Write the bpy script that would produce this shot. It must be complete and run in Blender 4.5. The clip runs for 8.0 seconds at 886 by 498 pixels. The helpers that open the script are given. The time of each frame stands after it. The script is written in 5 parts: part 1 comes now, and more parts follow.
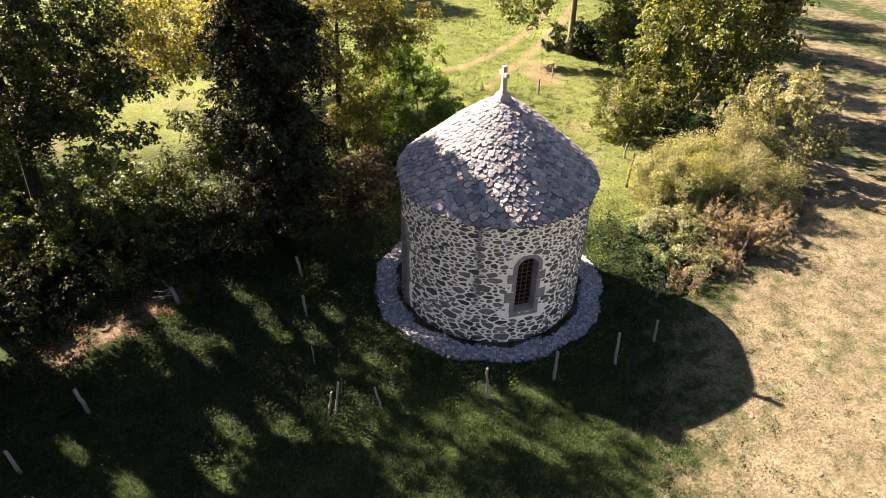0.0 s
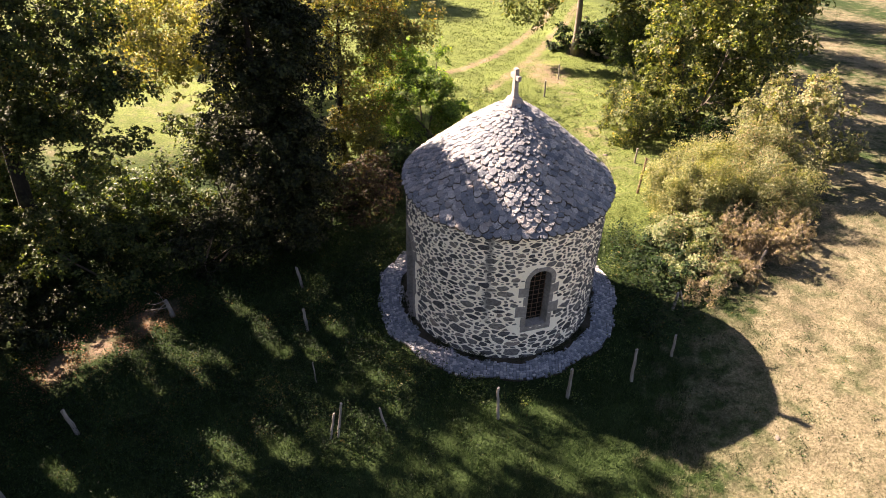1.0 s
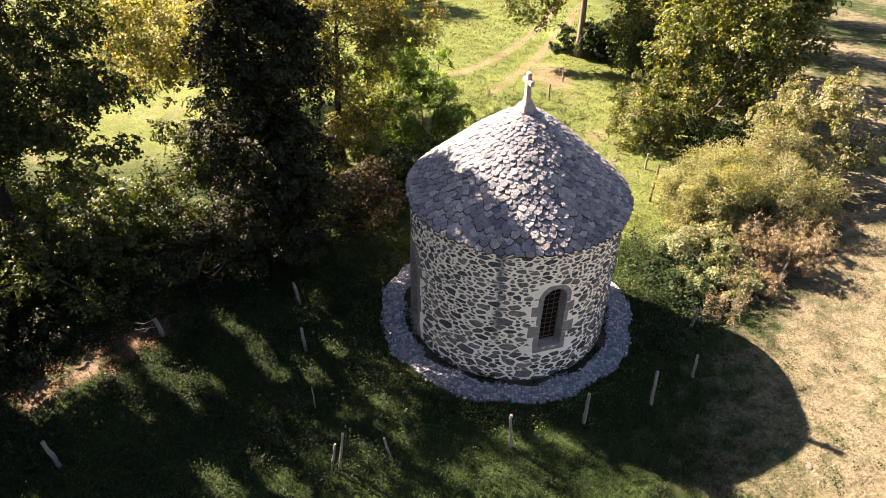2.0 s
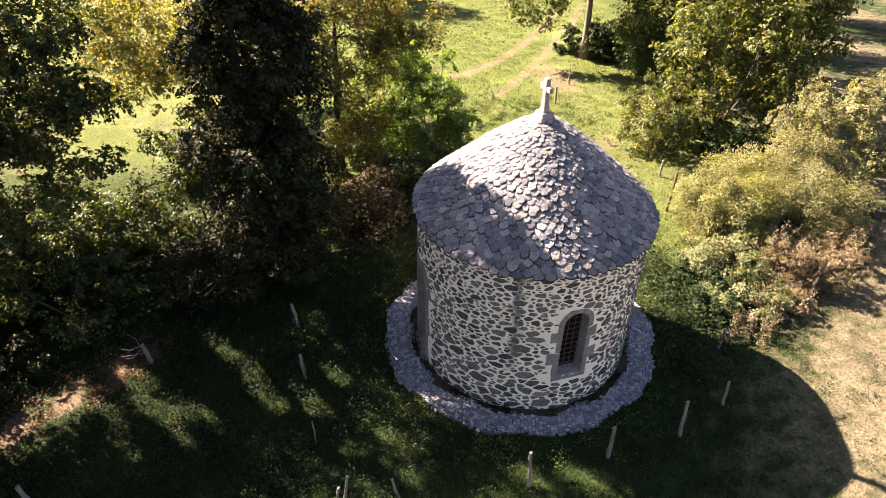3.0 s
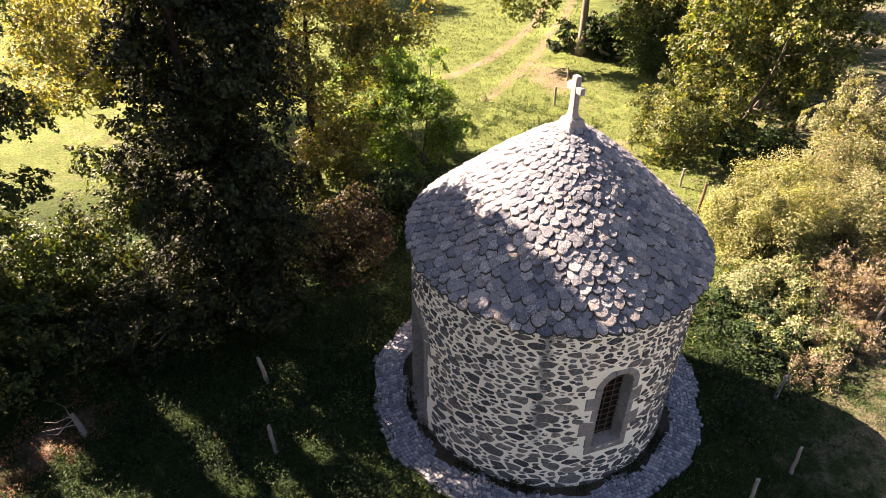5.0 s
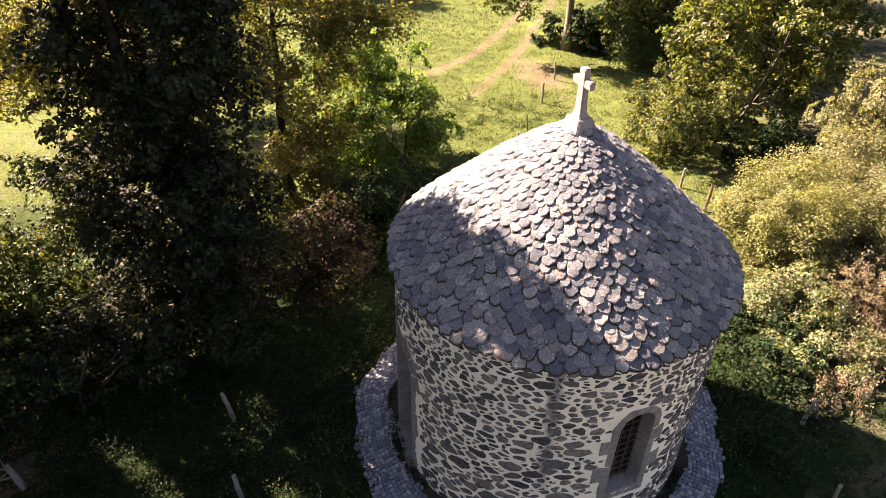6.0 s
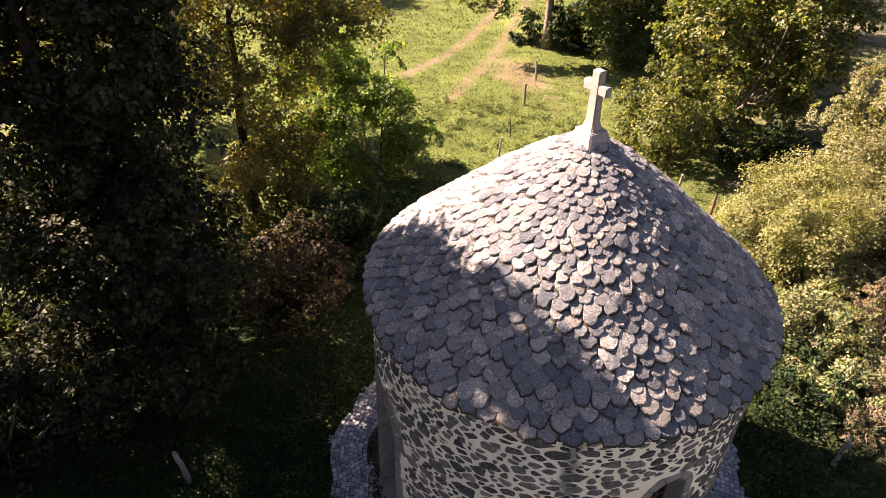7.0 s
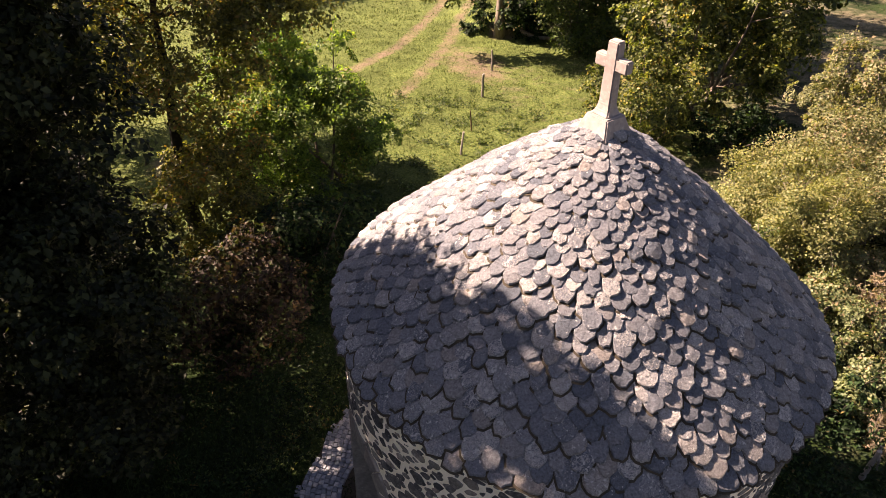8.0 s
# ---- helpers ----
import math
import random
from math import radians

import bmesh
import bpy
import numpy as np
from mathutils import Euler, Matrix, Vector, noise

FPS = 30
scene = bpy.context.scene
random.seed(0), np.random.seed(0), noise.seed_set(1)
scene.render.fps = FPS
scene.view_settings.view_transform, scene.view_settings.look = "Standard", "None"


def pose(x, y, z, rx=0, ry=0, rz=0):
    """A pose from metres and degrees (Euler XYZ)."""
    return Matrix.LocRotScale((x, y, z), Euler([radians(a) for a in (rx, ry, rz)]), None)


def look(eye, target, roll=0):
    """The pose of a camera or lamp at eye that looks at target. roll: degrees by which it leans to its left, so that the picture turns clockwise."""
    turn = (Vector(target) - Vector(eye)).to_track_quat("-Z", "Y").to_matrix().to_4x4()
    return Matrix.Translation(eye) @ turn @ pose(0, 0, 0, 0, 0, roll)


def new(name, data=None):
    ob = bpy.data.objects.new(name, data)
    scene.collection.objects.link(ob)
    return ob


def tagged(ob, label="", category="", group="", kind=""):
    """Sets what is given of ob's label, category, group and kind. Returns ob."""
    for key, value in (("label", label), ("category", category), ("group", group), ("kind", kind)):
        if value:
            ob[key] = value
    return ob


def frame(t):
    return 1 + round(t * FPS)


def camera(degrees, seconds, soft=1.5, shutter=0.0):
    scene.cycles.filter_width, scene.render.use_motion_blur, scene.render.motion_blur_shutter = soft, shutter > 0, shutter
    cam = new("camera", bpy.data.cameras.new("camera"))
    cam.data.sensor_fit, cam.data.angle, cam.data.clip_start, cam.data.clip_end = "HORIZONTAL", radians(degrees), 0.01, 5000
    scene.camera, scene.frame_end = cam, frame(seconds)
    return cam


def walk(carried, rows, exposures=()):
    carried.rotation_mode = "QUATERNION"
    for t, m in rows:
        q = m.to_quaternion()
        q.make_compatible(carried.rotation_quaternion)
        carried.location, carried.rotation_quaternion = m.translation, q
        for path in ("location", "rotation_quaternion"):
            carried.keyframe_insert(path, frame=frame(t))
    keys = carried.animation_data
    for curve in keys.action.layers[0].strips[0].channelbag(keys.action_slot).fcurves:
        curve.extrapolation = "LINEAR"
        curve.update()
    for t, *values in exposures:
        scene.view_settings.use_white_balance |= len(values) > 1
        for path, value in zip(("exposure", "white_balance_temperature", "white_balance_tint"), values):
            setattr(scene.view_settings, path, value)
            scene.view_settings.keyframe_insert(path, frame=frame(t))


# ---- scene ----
cam = camera(63.56, 8.0, 0.6)
# seconds, x, y, z, yaw, pitch, roll; the chapel's axis is the world's z axis
ROWS = [
    (0, -1.690, -16.626, 14.089, 0.00, -37.68, -1.26),
    (0.5, -1.808, -16.206, 13.923, 0.01, -37.71, -1.30),
    (1, -1.906, -15.730, 13.746, -0.09, -37.64, -1.29),
    (1.5, -2.015, -15.211, 13.550, -0.27, -37.59, -1.31),
    (3, -2.434, -13.321, 12.884, -0.93, -37.50, -1.14),
    (3.5, -2.529, -12.614, 12.606, -1.22, -37.46, -1.10),
    (4, -2.605, -11.850, 12.279, -1.62, -37.41, -1.21),
    (4.5, -2.675, -11.070, 11.903, -2.10, -37.31, -1.14),
    (6, -2.707, -8.772, 10.749, -4.69, -37.37, -1.09),
    (6.5, -2.675, -7.946, 10.446, -5.58, -37.37, -1.30),
    (7, -2.699, -7.127, 10.105, -6.97, -37.37, -1.39),
    (7.5, -2.786, -6.365, 9.719, -9.11, -37.38, -1.41),
    (8, -2.848, -5.662, 9.288, -11.88, -37.44, -1.49),
]
walk(cam, [(t, pose(x, y, z, 90 + pitch, roll, yaw)) for t, x, y, z, yaw, pitch, roll in ROWS], [(0, 2.98, 7150, 29), (2, 3.10, 7150, 29), (4, 3.19, 7200, 31), (6, 3.06, 7450, 33), (6.5, 2.93, 7500, 34), (7, 2.83, 7500, 34), (7.5, 2.68, 7450, 34), (8, 2.48, 7400, 34)])

# ---------------------------------------------------------------- light
SUN_EL, SUN_X, SUN_Y = radians(37.2), -0.816, 0.577
world = bpy.data.worlds.new("world")
scene.world = world
world.use_nodes = True
wn = world.node_tree.nodes
sky = wn.new("ShaderNodeTexSky")
sky.sky_type, sky.sun_disc = "NISHITA", False
sky.sun_elevation, sky.sun_rotation = SUN_EL, math.atan2(SUN_X, SUN_Y)
sky.air_density, sky.dust_density, sky.ozone_density = 1.0, 1.2, 1.0
wn["Background"].inputs["Strength"].default_value = 0.029
world.node_tree.links.new(sky.outputs[0], wn["Background"].inputs[0])

sun = new("sun", bpy.data.lights.new("sun", "SUN"))
sun.data.energy, sun.data.angle, sun.data.color = 5.0, radians(0.55), (1.0, 0.865, 0.69)
sun.matrix_world = look((SUN_X * 60, SUN_Y * 60, math.tan(SUN_EL) * 60), (0, 0, 0))


# ---------------------------------------------------------------- materials
class Mat:
    """A small builder of node materials."""

    def __init__(self, name):
        self.m = bpy.data.materials.new(name)
        self.m.use_nodes = True
        self.t = self.m.node_tree
        self.b = self.t.nodes["Principled BSDF"]
        self.out = self.t.nodes["Material Output"]
        self.co = self.t.nodes.new("ShaderNodeTexCoord").outputs["Object"]

    def node(self, kind, **kw):
        n = self.t.nodes.new(kind)
        for k, v in kw.items():
            n.inputs[k.replace("_", " ")].default_value = v
        return n

    def link(self, a, b):
        self.t.links.new(a, b)

    def noise(self, scale, detail=4.0, rough=0.6, stretch=None):
        n = self.node("ShaderNodeTexNoise", Scale=scale, Detail=detail, Roughness=rough)
        src = self.co
        if stretch:
            mp = self.node("ShaderNodeMapping")
            mp.inputs["Scale"].default_value = stretch
            self.link(src, mp.inputs["Vector"])
            src = mp.outputs[0]
        self.link(src, n.inputs["Vector"])
        return n.outputs["Fac"]

    def ramp(self, fac, *stops):
        r = self.t.nodes.new("ShaderNodeValToRGB")
        e = r.color_ramp.elements
        while len(e) < len(stops):
            e.new(0.5)
        for el, (p, c) in zip(e, stops):
            el.position = p
            el.color = (*c, 1) if isinstance(c, tuple) else (c, c, c, 1)
        self.link(fac, r.inputs[0])
        return r.outputs[0]

    def mix(self, fac, a, b, blend="MIX"):
        n = self.t.nodes.new("ShaderNodeMix")
        n.data_type, n.blend_type = "RGBA", blend
        for s, v in ((0, fac), (6, a), (7, b)):
            if isinstance(v, (tuple, float, int)):
                n.inputs[s].default_value = (*v, 1) if isinstance(v, tuple) else v
            else:
                self.link(v, n.inputs[s])
        return n.outputs[2]

    def math(self, op, a, b=0.0):
        n = self.t.nodes.new("ShaderNodeMath")
        n.operation = op
        for s, v in ((0, a), (1, b)):
            if isinstance(v, (float, int)):
                n.inputs[s].default_value = v
            else:
                self.link(v, n.inputs[s])
        return n.outputs[0]

    def attr(self, name):
        n = self.t.nodes.new("ShaderNodeAttribute")
        n.attribute_name = name
        return n.outputs["Fac"]

    def island(self):
        return self.t.nodes.new("ShaderNodeNewGeometry").outputs["Random Per Island"]

    def each(self):
        return self.t.nodes.new("ShaderNodeObjectInfo").outputs["Random"]

    def shuffle(self, rnd):
        """Give each piece its own stretch of the noise."""
        n = self.t.nodes.new("ShaderNodeVectorMath")
        n.operation = "ADD"
        self.link(self.t.nodes.new("ShaderNodeNewGeometry").outputs["Position"], n.inputs[0])
        self.link(self.math("MULTIPLY", rnd, 61.0), n.inputs[1])
        self.co = n.outputs[0]

    def bump(self, height, strength=0.4, distance=0.02):
        n = self.node("ShaderNodeBump", Strength=strength, Distance=distance)
        self.link(height, n.inputs["Height"])
        self.link(n.outputs[0], self.b.inputs["Normal"])

    def done(self, colour, rough=0.85, spec=0.3):
        if isinstance(colour, tuple):
            self.b.inputs["Base Color"].default_value = (*colour, 1)
        else:
            self.link(colour, self.b.inputs["Base Color"])
        self.b.inputs["Roughness"].default_value = rough
        self.b.inputs["Specular IOR Level"].default_value = spec
        return self.m


def mat_leaf(name, dark, mid, light, accent=None, share=0.93, glow=0.30, rough=0.5, spec=0.3):
    """Thin leaves: each its own hue, light shining through; patches of the crown differ."""
    a = Mat(name)
    isl = a.island()
    col = a.ramp(isl, (0.0, dark), (0.55, mid), (1.0, light))
    if accent:
        f = a.math("FRACT", a.math("MULTIPLY", isl, 17.31))
        patch = a.noise(0.9, 2.0)
        f2 = a.math("ADD", f, a.math("MULTIPLY", a.math("SUBTRACT", patch, 0.5), 0.9))
        col = a.mix(a.ramp(f2, (share - 0.04, 0.0), (share + 0.04, 1.0)), col, accent)
    tone = a.ramp(a.noise(1.7, 2.0), (0.3, 0.58), (0.7, 0.93))
    col = a.mix(1.0, col, tone, "MULTIPLY")
    a.done(col, rough, spec)
    tr = a.node("ShaderNodeBsdfTranslucent")
    a.link(a.mix(1.0, col, (1.55, 1.6, 0.6), "MULTIPLY"), tr.inputs["Color"])
    mx = a.node("ShaderNodeMixShader", Fac=glow)
    a.link(a.b.outputs[0], mx.inputs[1])
    a.link(tr.outputs[0], mx.inputs[2])
    a.link(mx.outputs[0], a.out.inputs["Surface"])
    return a.m


def mat_bark(name, dark, light):
    a = Mat(name)
    n = a.noise(9.0, 6.0, 0.65, (1, 1, 0.25))
    moss = a.ramp(a.noise(2.3), (0.55, 0.0), (0.75, 0.6))
    a.bump(n, 0.8, 0.03)
    return a.done(a.mix(moss, a.ramp(n, (0.3, dark), (0.75, light)), (0.10, 0.11, 0.05)), 0.9, 0.2)


def mat_ground():
    a = Mat("ground")
    dry, bare, lush_lit = a.attr("dry"), a.attr("bare"), a.attr("lush_lit")
    n1, n2, n3 = a.noise(0.35, 5.0), a.noise(2.2, 5.0), a.noise(14.0, 5.0, 0.7)
    # green is turf darkened for the shade it lies in, bright is sunlit turf
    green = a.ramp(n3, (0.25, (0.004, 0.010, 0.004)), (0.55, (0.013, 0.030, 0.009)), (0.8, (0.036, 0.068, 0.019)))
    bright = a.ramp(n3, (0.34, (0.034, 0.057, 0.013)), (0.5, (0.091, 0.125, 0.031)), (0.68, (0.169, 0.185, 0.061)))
    straw = a.ramp(n3, (0.32, (0.075, 0.071, 0.038)), (0.5, (0.142, 0.128, 0.080)), (0.70, (0.225, 0.198, 0.137)))
    soil = a.ramp(n3, (0.2, (0.075, 0.055, 0.038)), (0.8, (0.235, 0.18, 0.125)))
    col = a.mix(lush_lit, green, bright)
    d = a.math("ADD", dry, a.math("MULTIPLY", a.math("SUBTRACT", n2, 0.5), a.ramp(dry, (0.0, 0.8), (0.3, 1.65))))
    d = a.math("ADD", d, a.math("MULTIPLY", a.math("SUBTRACT", n1, 0.5), 0.8))
    d = a.math("SUBTRACT", d, a.math("MULTIPLY", lush_lit, 0.35))
    col = a.mix(a.ramp(d, (0.25, 0.0), (0.8, 1.0)), col, straw)
    b = a.math("ADD", bare, a.math("MULTIPLY", a.math("SUBTRACT", n2, 0.5), 0.9))
    col = a.mix(a.ramp(b, (0.35, 0.0), (0.75, 1.0)), col, soil)
    col = a.mix(1.0, col, a.ramp(a.noise(0.9, 4.0), (0.3, 0.62), (0.7, 1.02)), "MULTIPLY")
    a.bump(a.math("ADD", n3, a.math("MULTIPLY", n2, 0.7)), 0.9, 0.06)
    return a.done(col, 0.95, 0.1)


def mat_grass():
    a = Mat("grass")
    isl, dry, lush_lit = a.island(), a.attr("dry"), a.attr("lush_lit")
    # blades follow: green holds the shade in its colour, bright the sun
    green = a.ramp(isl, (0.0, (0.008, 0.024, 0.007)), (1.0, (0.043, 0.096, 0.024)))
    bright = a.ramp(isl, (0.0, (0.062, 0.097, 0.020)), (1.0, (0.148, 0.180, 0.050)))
    straw = a.ramp(isl, (0.0, (0.075, 0.08, 0.034)), (0.5, (0.148, 0.138, 0.077)), (1.0, (0.24, 0.213, 0.14)))
    col = a.mix(lush_lit, green, bright)
    d = a.math("ADD", dry, a.math("MULTIPLY", a.math("SUBTRACT", a.noise(2.2, 5.0), 0.5), a.ramp(dry, (0.0, 0.8), (0.3, 1.65))))
    d = a.math("ADD", d, a.math("MULTIPLY", a.math("SUBTRACT", isl, 0.5), 0.5))
    d = a.math("SUBTRACT", d, a.math("MULTIPLY", lush_lit, 0.3))
    col = a.mix(a.ramp(d, (0.3, 0.0), (0.75, 1.0)), col, straw)
    col = a.mix(1.0, col, a.ramp(a.noise(0.9, 4.0), (0.3, 0.55), (0.7, 0.98)), "MULTIPLY")
    a.done(col, 0.7, 0.2)
    tr = a.node("ShaderNodeBsdfTranslucent")
    a.link(col, tr.inputs["Color"])
    mx = a.node("ShaderNodeMixShader", Fac=0.3)
    a.link(a.b.outputs[0], mx.inputs[1])
    a.link(tr.outputs[0], mx.inputs[2])
    a.link(mx.outputs[0], a.out.inputs["Surface"])
    return a.m


def mat_roof(joined=False):
    """Basalt roof slabs with pale crusts of lichen."""
    a = Mat("roof_slab" + ("_joined" if joined else ""))
    rnd = a.island() if joined else a.each()
    a.shuffle(rnd)
    n = a.noise(42.0, 8.0, 0.8)
    base = a.ramp(rnd, (0.0, (0.084, 0.100, 0.122)), (0.45, (0.146, 0.159, 0.178)), (0.85, (0.198, 0.204, 0.212)), (1.0, (0.232, 0.215, 0.198)))
    base = a.mix(1.0, base, a.ramp(n, (0.36, 0.52), (0.5, 1.0), (0.64, 1.5)), "MULTIPLY")
    f = a.math("FRACT", a.math("MULTIPLY", rnd, 31.7))
    l1 = a.noise(30.0, 6.0, 0.78)
    lim = a.math("ADD", l1, a.math("MULTIPLY", a.math("SUBTRACT", f, 0.62), 0.30))
    lim = a.math("ADD", lim, a.math("MULTIPLY", a.math("SUBTRACT", a.noise(0.8, 2.0), 0.5), 0.22))
    col = a.mix(a.ramp(lim, (0.575, 0.0), (0.62, 0.85)), base, (0.315, 0.31, 0.295))
    spot = a.ramp(a.math("ADD", a.noise(26.0, 2.5), a.math("MULTIPLY", a.math("SUBTRACT", f, 0.5), 0.16)), (0.655, 0.0), (0.68, 0.9))
    col = a.mix(spot, col, (0.48, 0.475, 0.455))
    fleck = a.math("ADD", a.noise(120.0, 3.0, 0.7), a.math("MULTIPLY", a.math("SUBTRACT", f, 0.55), 0.32))
    col = a.mix(a.ramp(fleck, (0.60, 0.0), (0.66, 0.65)), col, (0.42, 0.41, 0.39))
    a.bump(a.math("ADD", n, a.math("MULTIPLY", l1, 0.6)), 1.0, 0.03)
    return a.done(col, 0.82, 0.3)


def mat_rubble(joined=False):
    """Dark volcanic rubble."""
    a = Mat("rubble" + ("_joined" if joined else ""))
    rnd = a.island() if joined else a.each()
    a.shuffle(rnd)
    n = a.noise(15.0, 6.0, 0.7)
    base = a.ramp(rnd, (0.0, (0.040, 0.040, 0.043)), (0.4, (0.085, 0.083, 0.082)), (0.8, (0.15, 0.14, 0.127)), (1.0, (0.22, 0.18, 0.15)))
    col = a.mix(1.0, base, a.ramp(n, (0.3, 0.4), (0.7, 1.7)), "MULTIPLY")
    crust = a.ramp(a.noise(34.0, 5.0, 0.7), (0.56, 0.0), (0.68, 0.6))
    col = a.mix(crust, col, (0.33, 0.31, 0.27))
    a.bump(n, 0.9, 0.02)
    return a.done(col, 0.9, 0.25)


def mat_mortar():
    """Pale lime mortar with a grey run-off stain below one spot of the eaves."""
    a = Mat("lime_mortar")
    n, n2 = a.noise(30.0, 6.0, 0.7), a.noise(1.6, 5.0)
    col = a.ramp(n, (0.25, (0.84, 0.74, 0.57)), (0.7, (0.95, 0.88, 0.73)))
    col = a.mix(a.ramp(n2, (0.5, 0.0), (0.78, 0.3)), col, (0.55, 0.50, 0.42))
    grit = a.ramp(a.noise(55.0, 6.0, 0.75), (0.58, 0.0), (0.68, 0.5))
    col = a.mix(grit, col, (0.38, 0.335, 0.27))
    sep = a.t.nodes.new("ShaderNodeSeparateXYZ")
    a.link(a.co, sep.inputs[0])
    az = a.math("ARCTAN2", sep.outputs[1], sep.outputs[0])
    off = a.math("ABSOLUTE", a.math("SUBTRACT", az, radians(-102.2)))
    off = a.math("ADD", off, a.math("MULTIPLY", a.math("SUBTRACT", a.noise(4.5, 5.0), 0.5), 0.13))
    run = a.ramp(off, (0.012, 0.85), (0.05, 0.0))
    zr = a.math("MULTIPLY", sep.outputs[2], 0.25)
    up = a.ramp(zr, (0.28, 0.0), (0.45, 1.0))
    col = a.mix(a.math("MULTIPLY", run, up), col, (0.17, 0.16, 0.15))
    a.bump(a.math("ADD", n, n2), 0.5, 0.015)
    return a.done(col, 0.95, 0.15)


def mat_stone(name, dark, light, scale=9.0, lichen=0.0):
    a = Mat(name)
    n, n2 = a.noise(scale, 6.0, 0.65), a.noise(1.9, 3.0)
    col = a.ramp(n, (0.25, dark), (0.75, light))
    col = a.mix(1.0, col, a.ramp(n2, (0.3, 0.8), (0.7, 1.15)), "MULTIPLY")
    if lichen:
        col = a.mix(a.ramp(a.noise(22.0, 4.0), (0.60, 0.0), (0.70, lichen)), col, (0.48, 0.46, 0.42))
    a.bump(n, 0.6, 0.01)
    return a.done(col, 0.88, 0.25)


def mat_sett(joined=False):
    a = Mat("granite_sett" + ("_joined" if joined else ""))
    rnd = a.island() if joined else a.each()
    n = a.noise(35.0, 5.0)
    base = a.ramp(rnd, (0.0, (0.115, 0.13, 0.15)), (0.6, (0.20, 0.215, 0.235)), (1.0, (0.35, 0.35, 0.345)))
    col = a.mix(1.0, base, a.ramp(n, (0.25, 0.7), (0.75, 1.3)), "MULTIPLY")
    col = a.mix(a.ramp(a.noise(1.3, 4.0), (0.5, 0.0), (0.75, 0.45)), col, (0.10, 0.10, 0.09))
    a.bump(n, 0.5, 0.008)
    return a.done(col, 0.8, 0.3)


def mat_wood(name, dark, light):
    a = Mat(name)
    n = a.noise(12.0, 6.0, 0.7, (1, 1, 0.12))
    a.bump(n, 0.7, 0.01)
    return a.done(a.ramp(n, (0.3, dark), (0.7, light)), 0.85, 0.2)


def mat_iron():
    a = Mat("rusty_iron")
    n = a.noise(40.0)
    return a.done(a.ramp(n, (0.3, (0.05, 0.035, 0.028)), (0.7, (0.14, 0.075, 0.045))), 0.75, 0.3)


def mat_glass():
    a = Mat("dark_window_glass")
    n = a.noise(3.0)
    return a.done(a.ramp(n, (0.3, (0.008, 0.007, 0.006)), (0.7, (0.02, 0.016, 0.013))), 0.25, 0.5)


M_GLASS = mat_glass()
M_GROUND, M_GRASS = mat_ground(), mat_grass()
M_ROOF, M_ROOF_J = mat_roof(), mat_roof(True)
M_RUB, M_RUB_J = mat_rubble(), mat_rubble(True)
M_MORTAR = mat_mortar()
M_SETT, M_SETT_J = mat_sett(), mat_sett(True)
M_DRESSED = mat_stone("dressed_stone", (0.13, 0.122, 0.115), (0.29, 0.265, 0.235), 12.0, 0.3)
M_CROSS = mat_stone("cross_stone", (0.20, 0.175, 0.165), (0.33, 0.29, 0.265), 14.0, 0.35)
# dark soil, also the colour of the shade pads between the roof slabs
M_SOIL_SHADE = mat_stone("dark_soil_shade", (0.025, 0.02, 0.015), (0.075, 0.062, 0.04), 18.0)
M_PALE = mat_stone("pale_rock", (0.07, 0.062, 0.052), (0.15, 0.132, 0.112))
M_POST = mat_wood("weathered_wood", (0.11, 0.098, 0.084), (0.30, 0.275, 0.24))
M_POST_R = mat_wood("rusty_post", (0.07, 0.045, 0.03), (0.18, 0.12, 0.078))
M_DOOR = mat_wood("door_wood", (0.035, 0.028, 0.022), (0.085, 0.065, 0.05))
M_IRON = mat_iron()
M_BARK = mat_bark("bark", (0.045, 0.036, 0.028), (0.15, 0.125, 0.10))
M_BARK_P = mat_bark("pale_bark", (0.085, 0.07, 0.055), (0.23, 0.195, 0.16))
# bark and leaf nearly black: the crowns' inner shade is in the colour
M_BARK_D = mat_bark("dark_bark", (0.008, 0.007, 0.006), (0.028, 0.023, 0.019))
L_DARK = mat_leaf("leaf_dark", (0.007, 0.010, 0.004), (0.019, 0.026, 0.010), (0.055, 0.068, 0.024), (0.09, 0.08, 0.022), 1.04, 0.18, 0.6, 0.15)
L_OAK = mat_leaf("leaf_oak", (0.017, 0.029, 0.010), (0.050, 0.075, 0.021), (0.125, 0.155, 0.042), (0.20, 0.155, 0.03), 0.98, 0.25, 0.55, 0.2)
L_YELLOW = mat_leaf("leaf_yellowing", (0.10, 0.105, 0.032), (0.21, 0.205, 0.072), (0.36, 0.325, 0.115), (0.36, 0.25, 0.07), 0.95, 0.45)
L_AUTUMN = mat_leaf("leaf_autumn", (0.056, 0.066, 0.019), (0.135, 0.146, 0.040), (0.265, 0.248, 0.070), (0.28, 0.15, 0.046), 0.93, 0.5)
L_GREEN = mat_leaf("leaf_green", (0.020, 0.042, 0.010), (0.055, 0.095, 0.02), (0.125, 0.18, 0.038), (0.16, 0.16, 0.04), 0.97, 0.32)
L_MID = mat_leaf("leaf_mid_green", (0.020, 0.038, 0.010), (0.072, 0.110, 0.027), (0.175, 0.215, 0.055), (0.20, 0.17, 0.05), 0.98, 0.35)
L_LIME = mat_leaf("leaf_fresh_green", (0.045, 0.092, 0.020), (0.125, 0.218, 0.044), (0.25, 0.37, 0.082), (0.28, 0.24, 0.06), 0.97, 0.5)
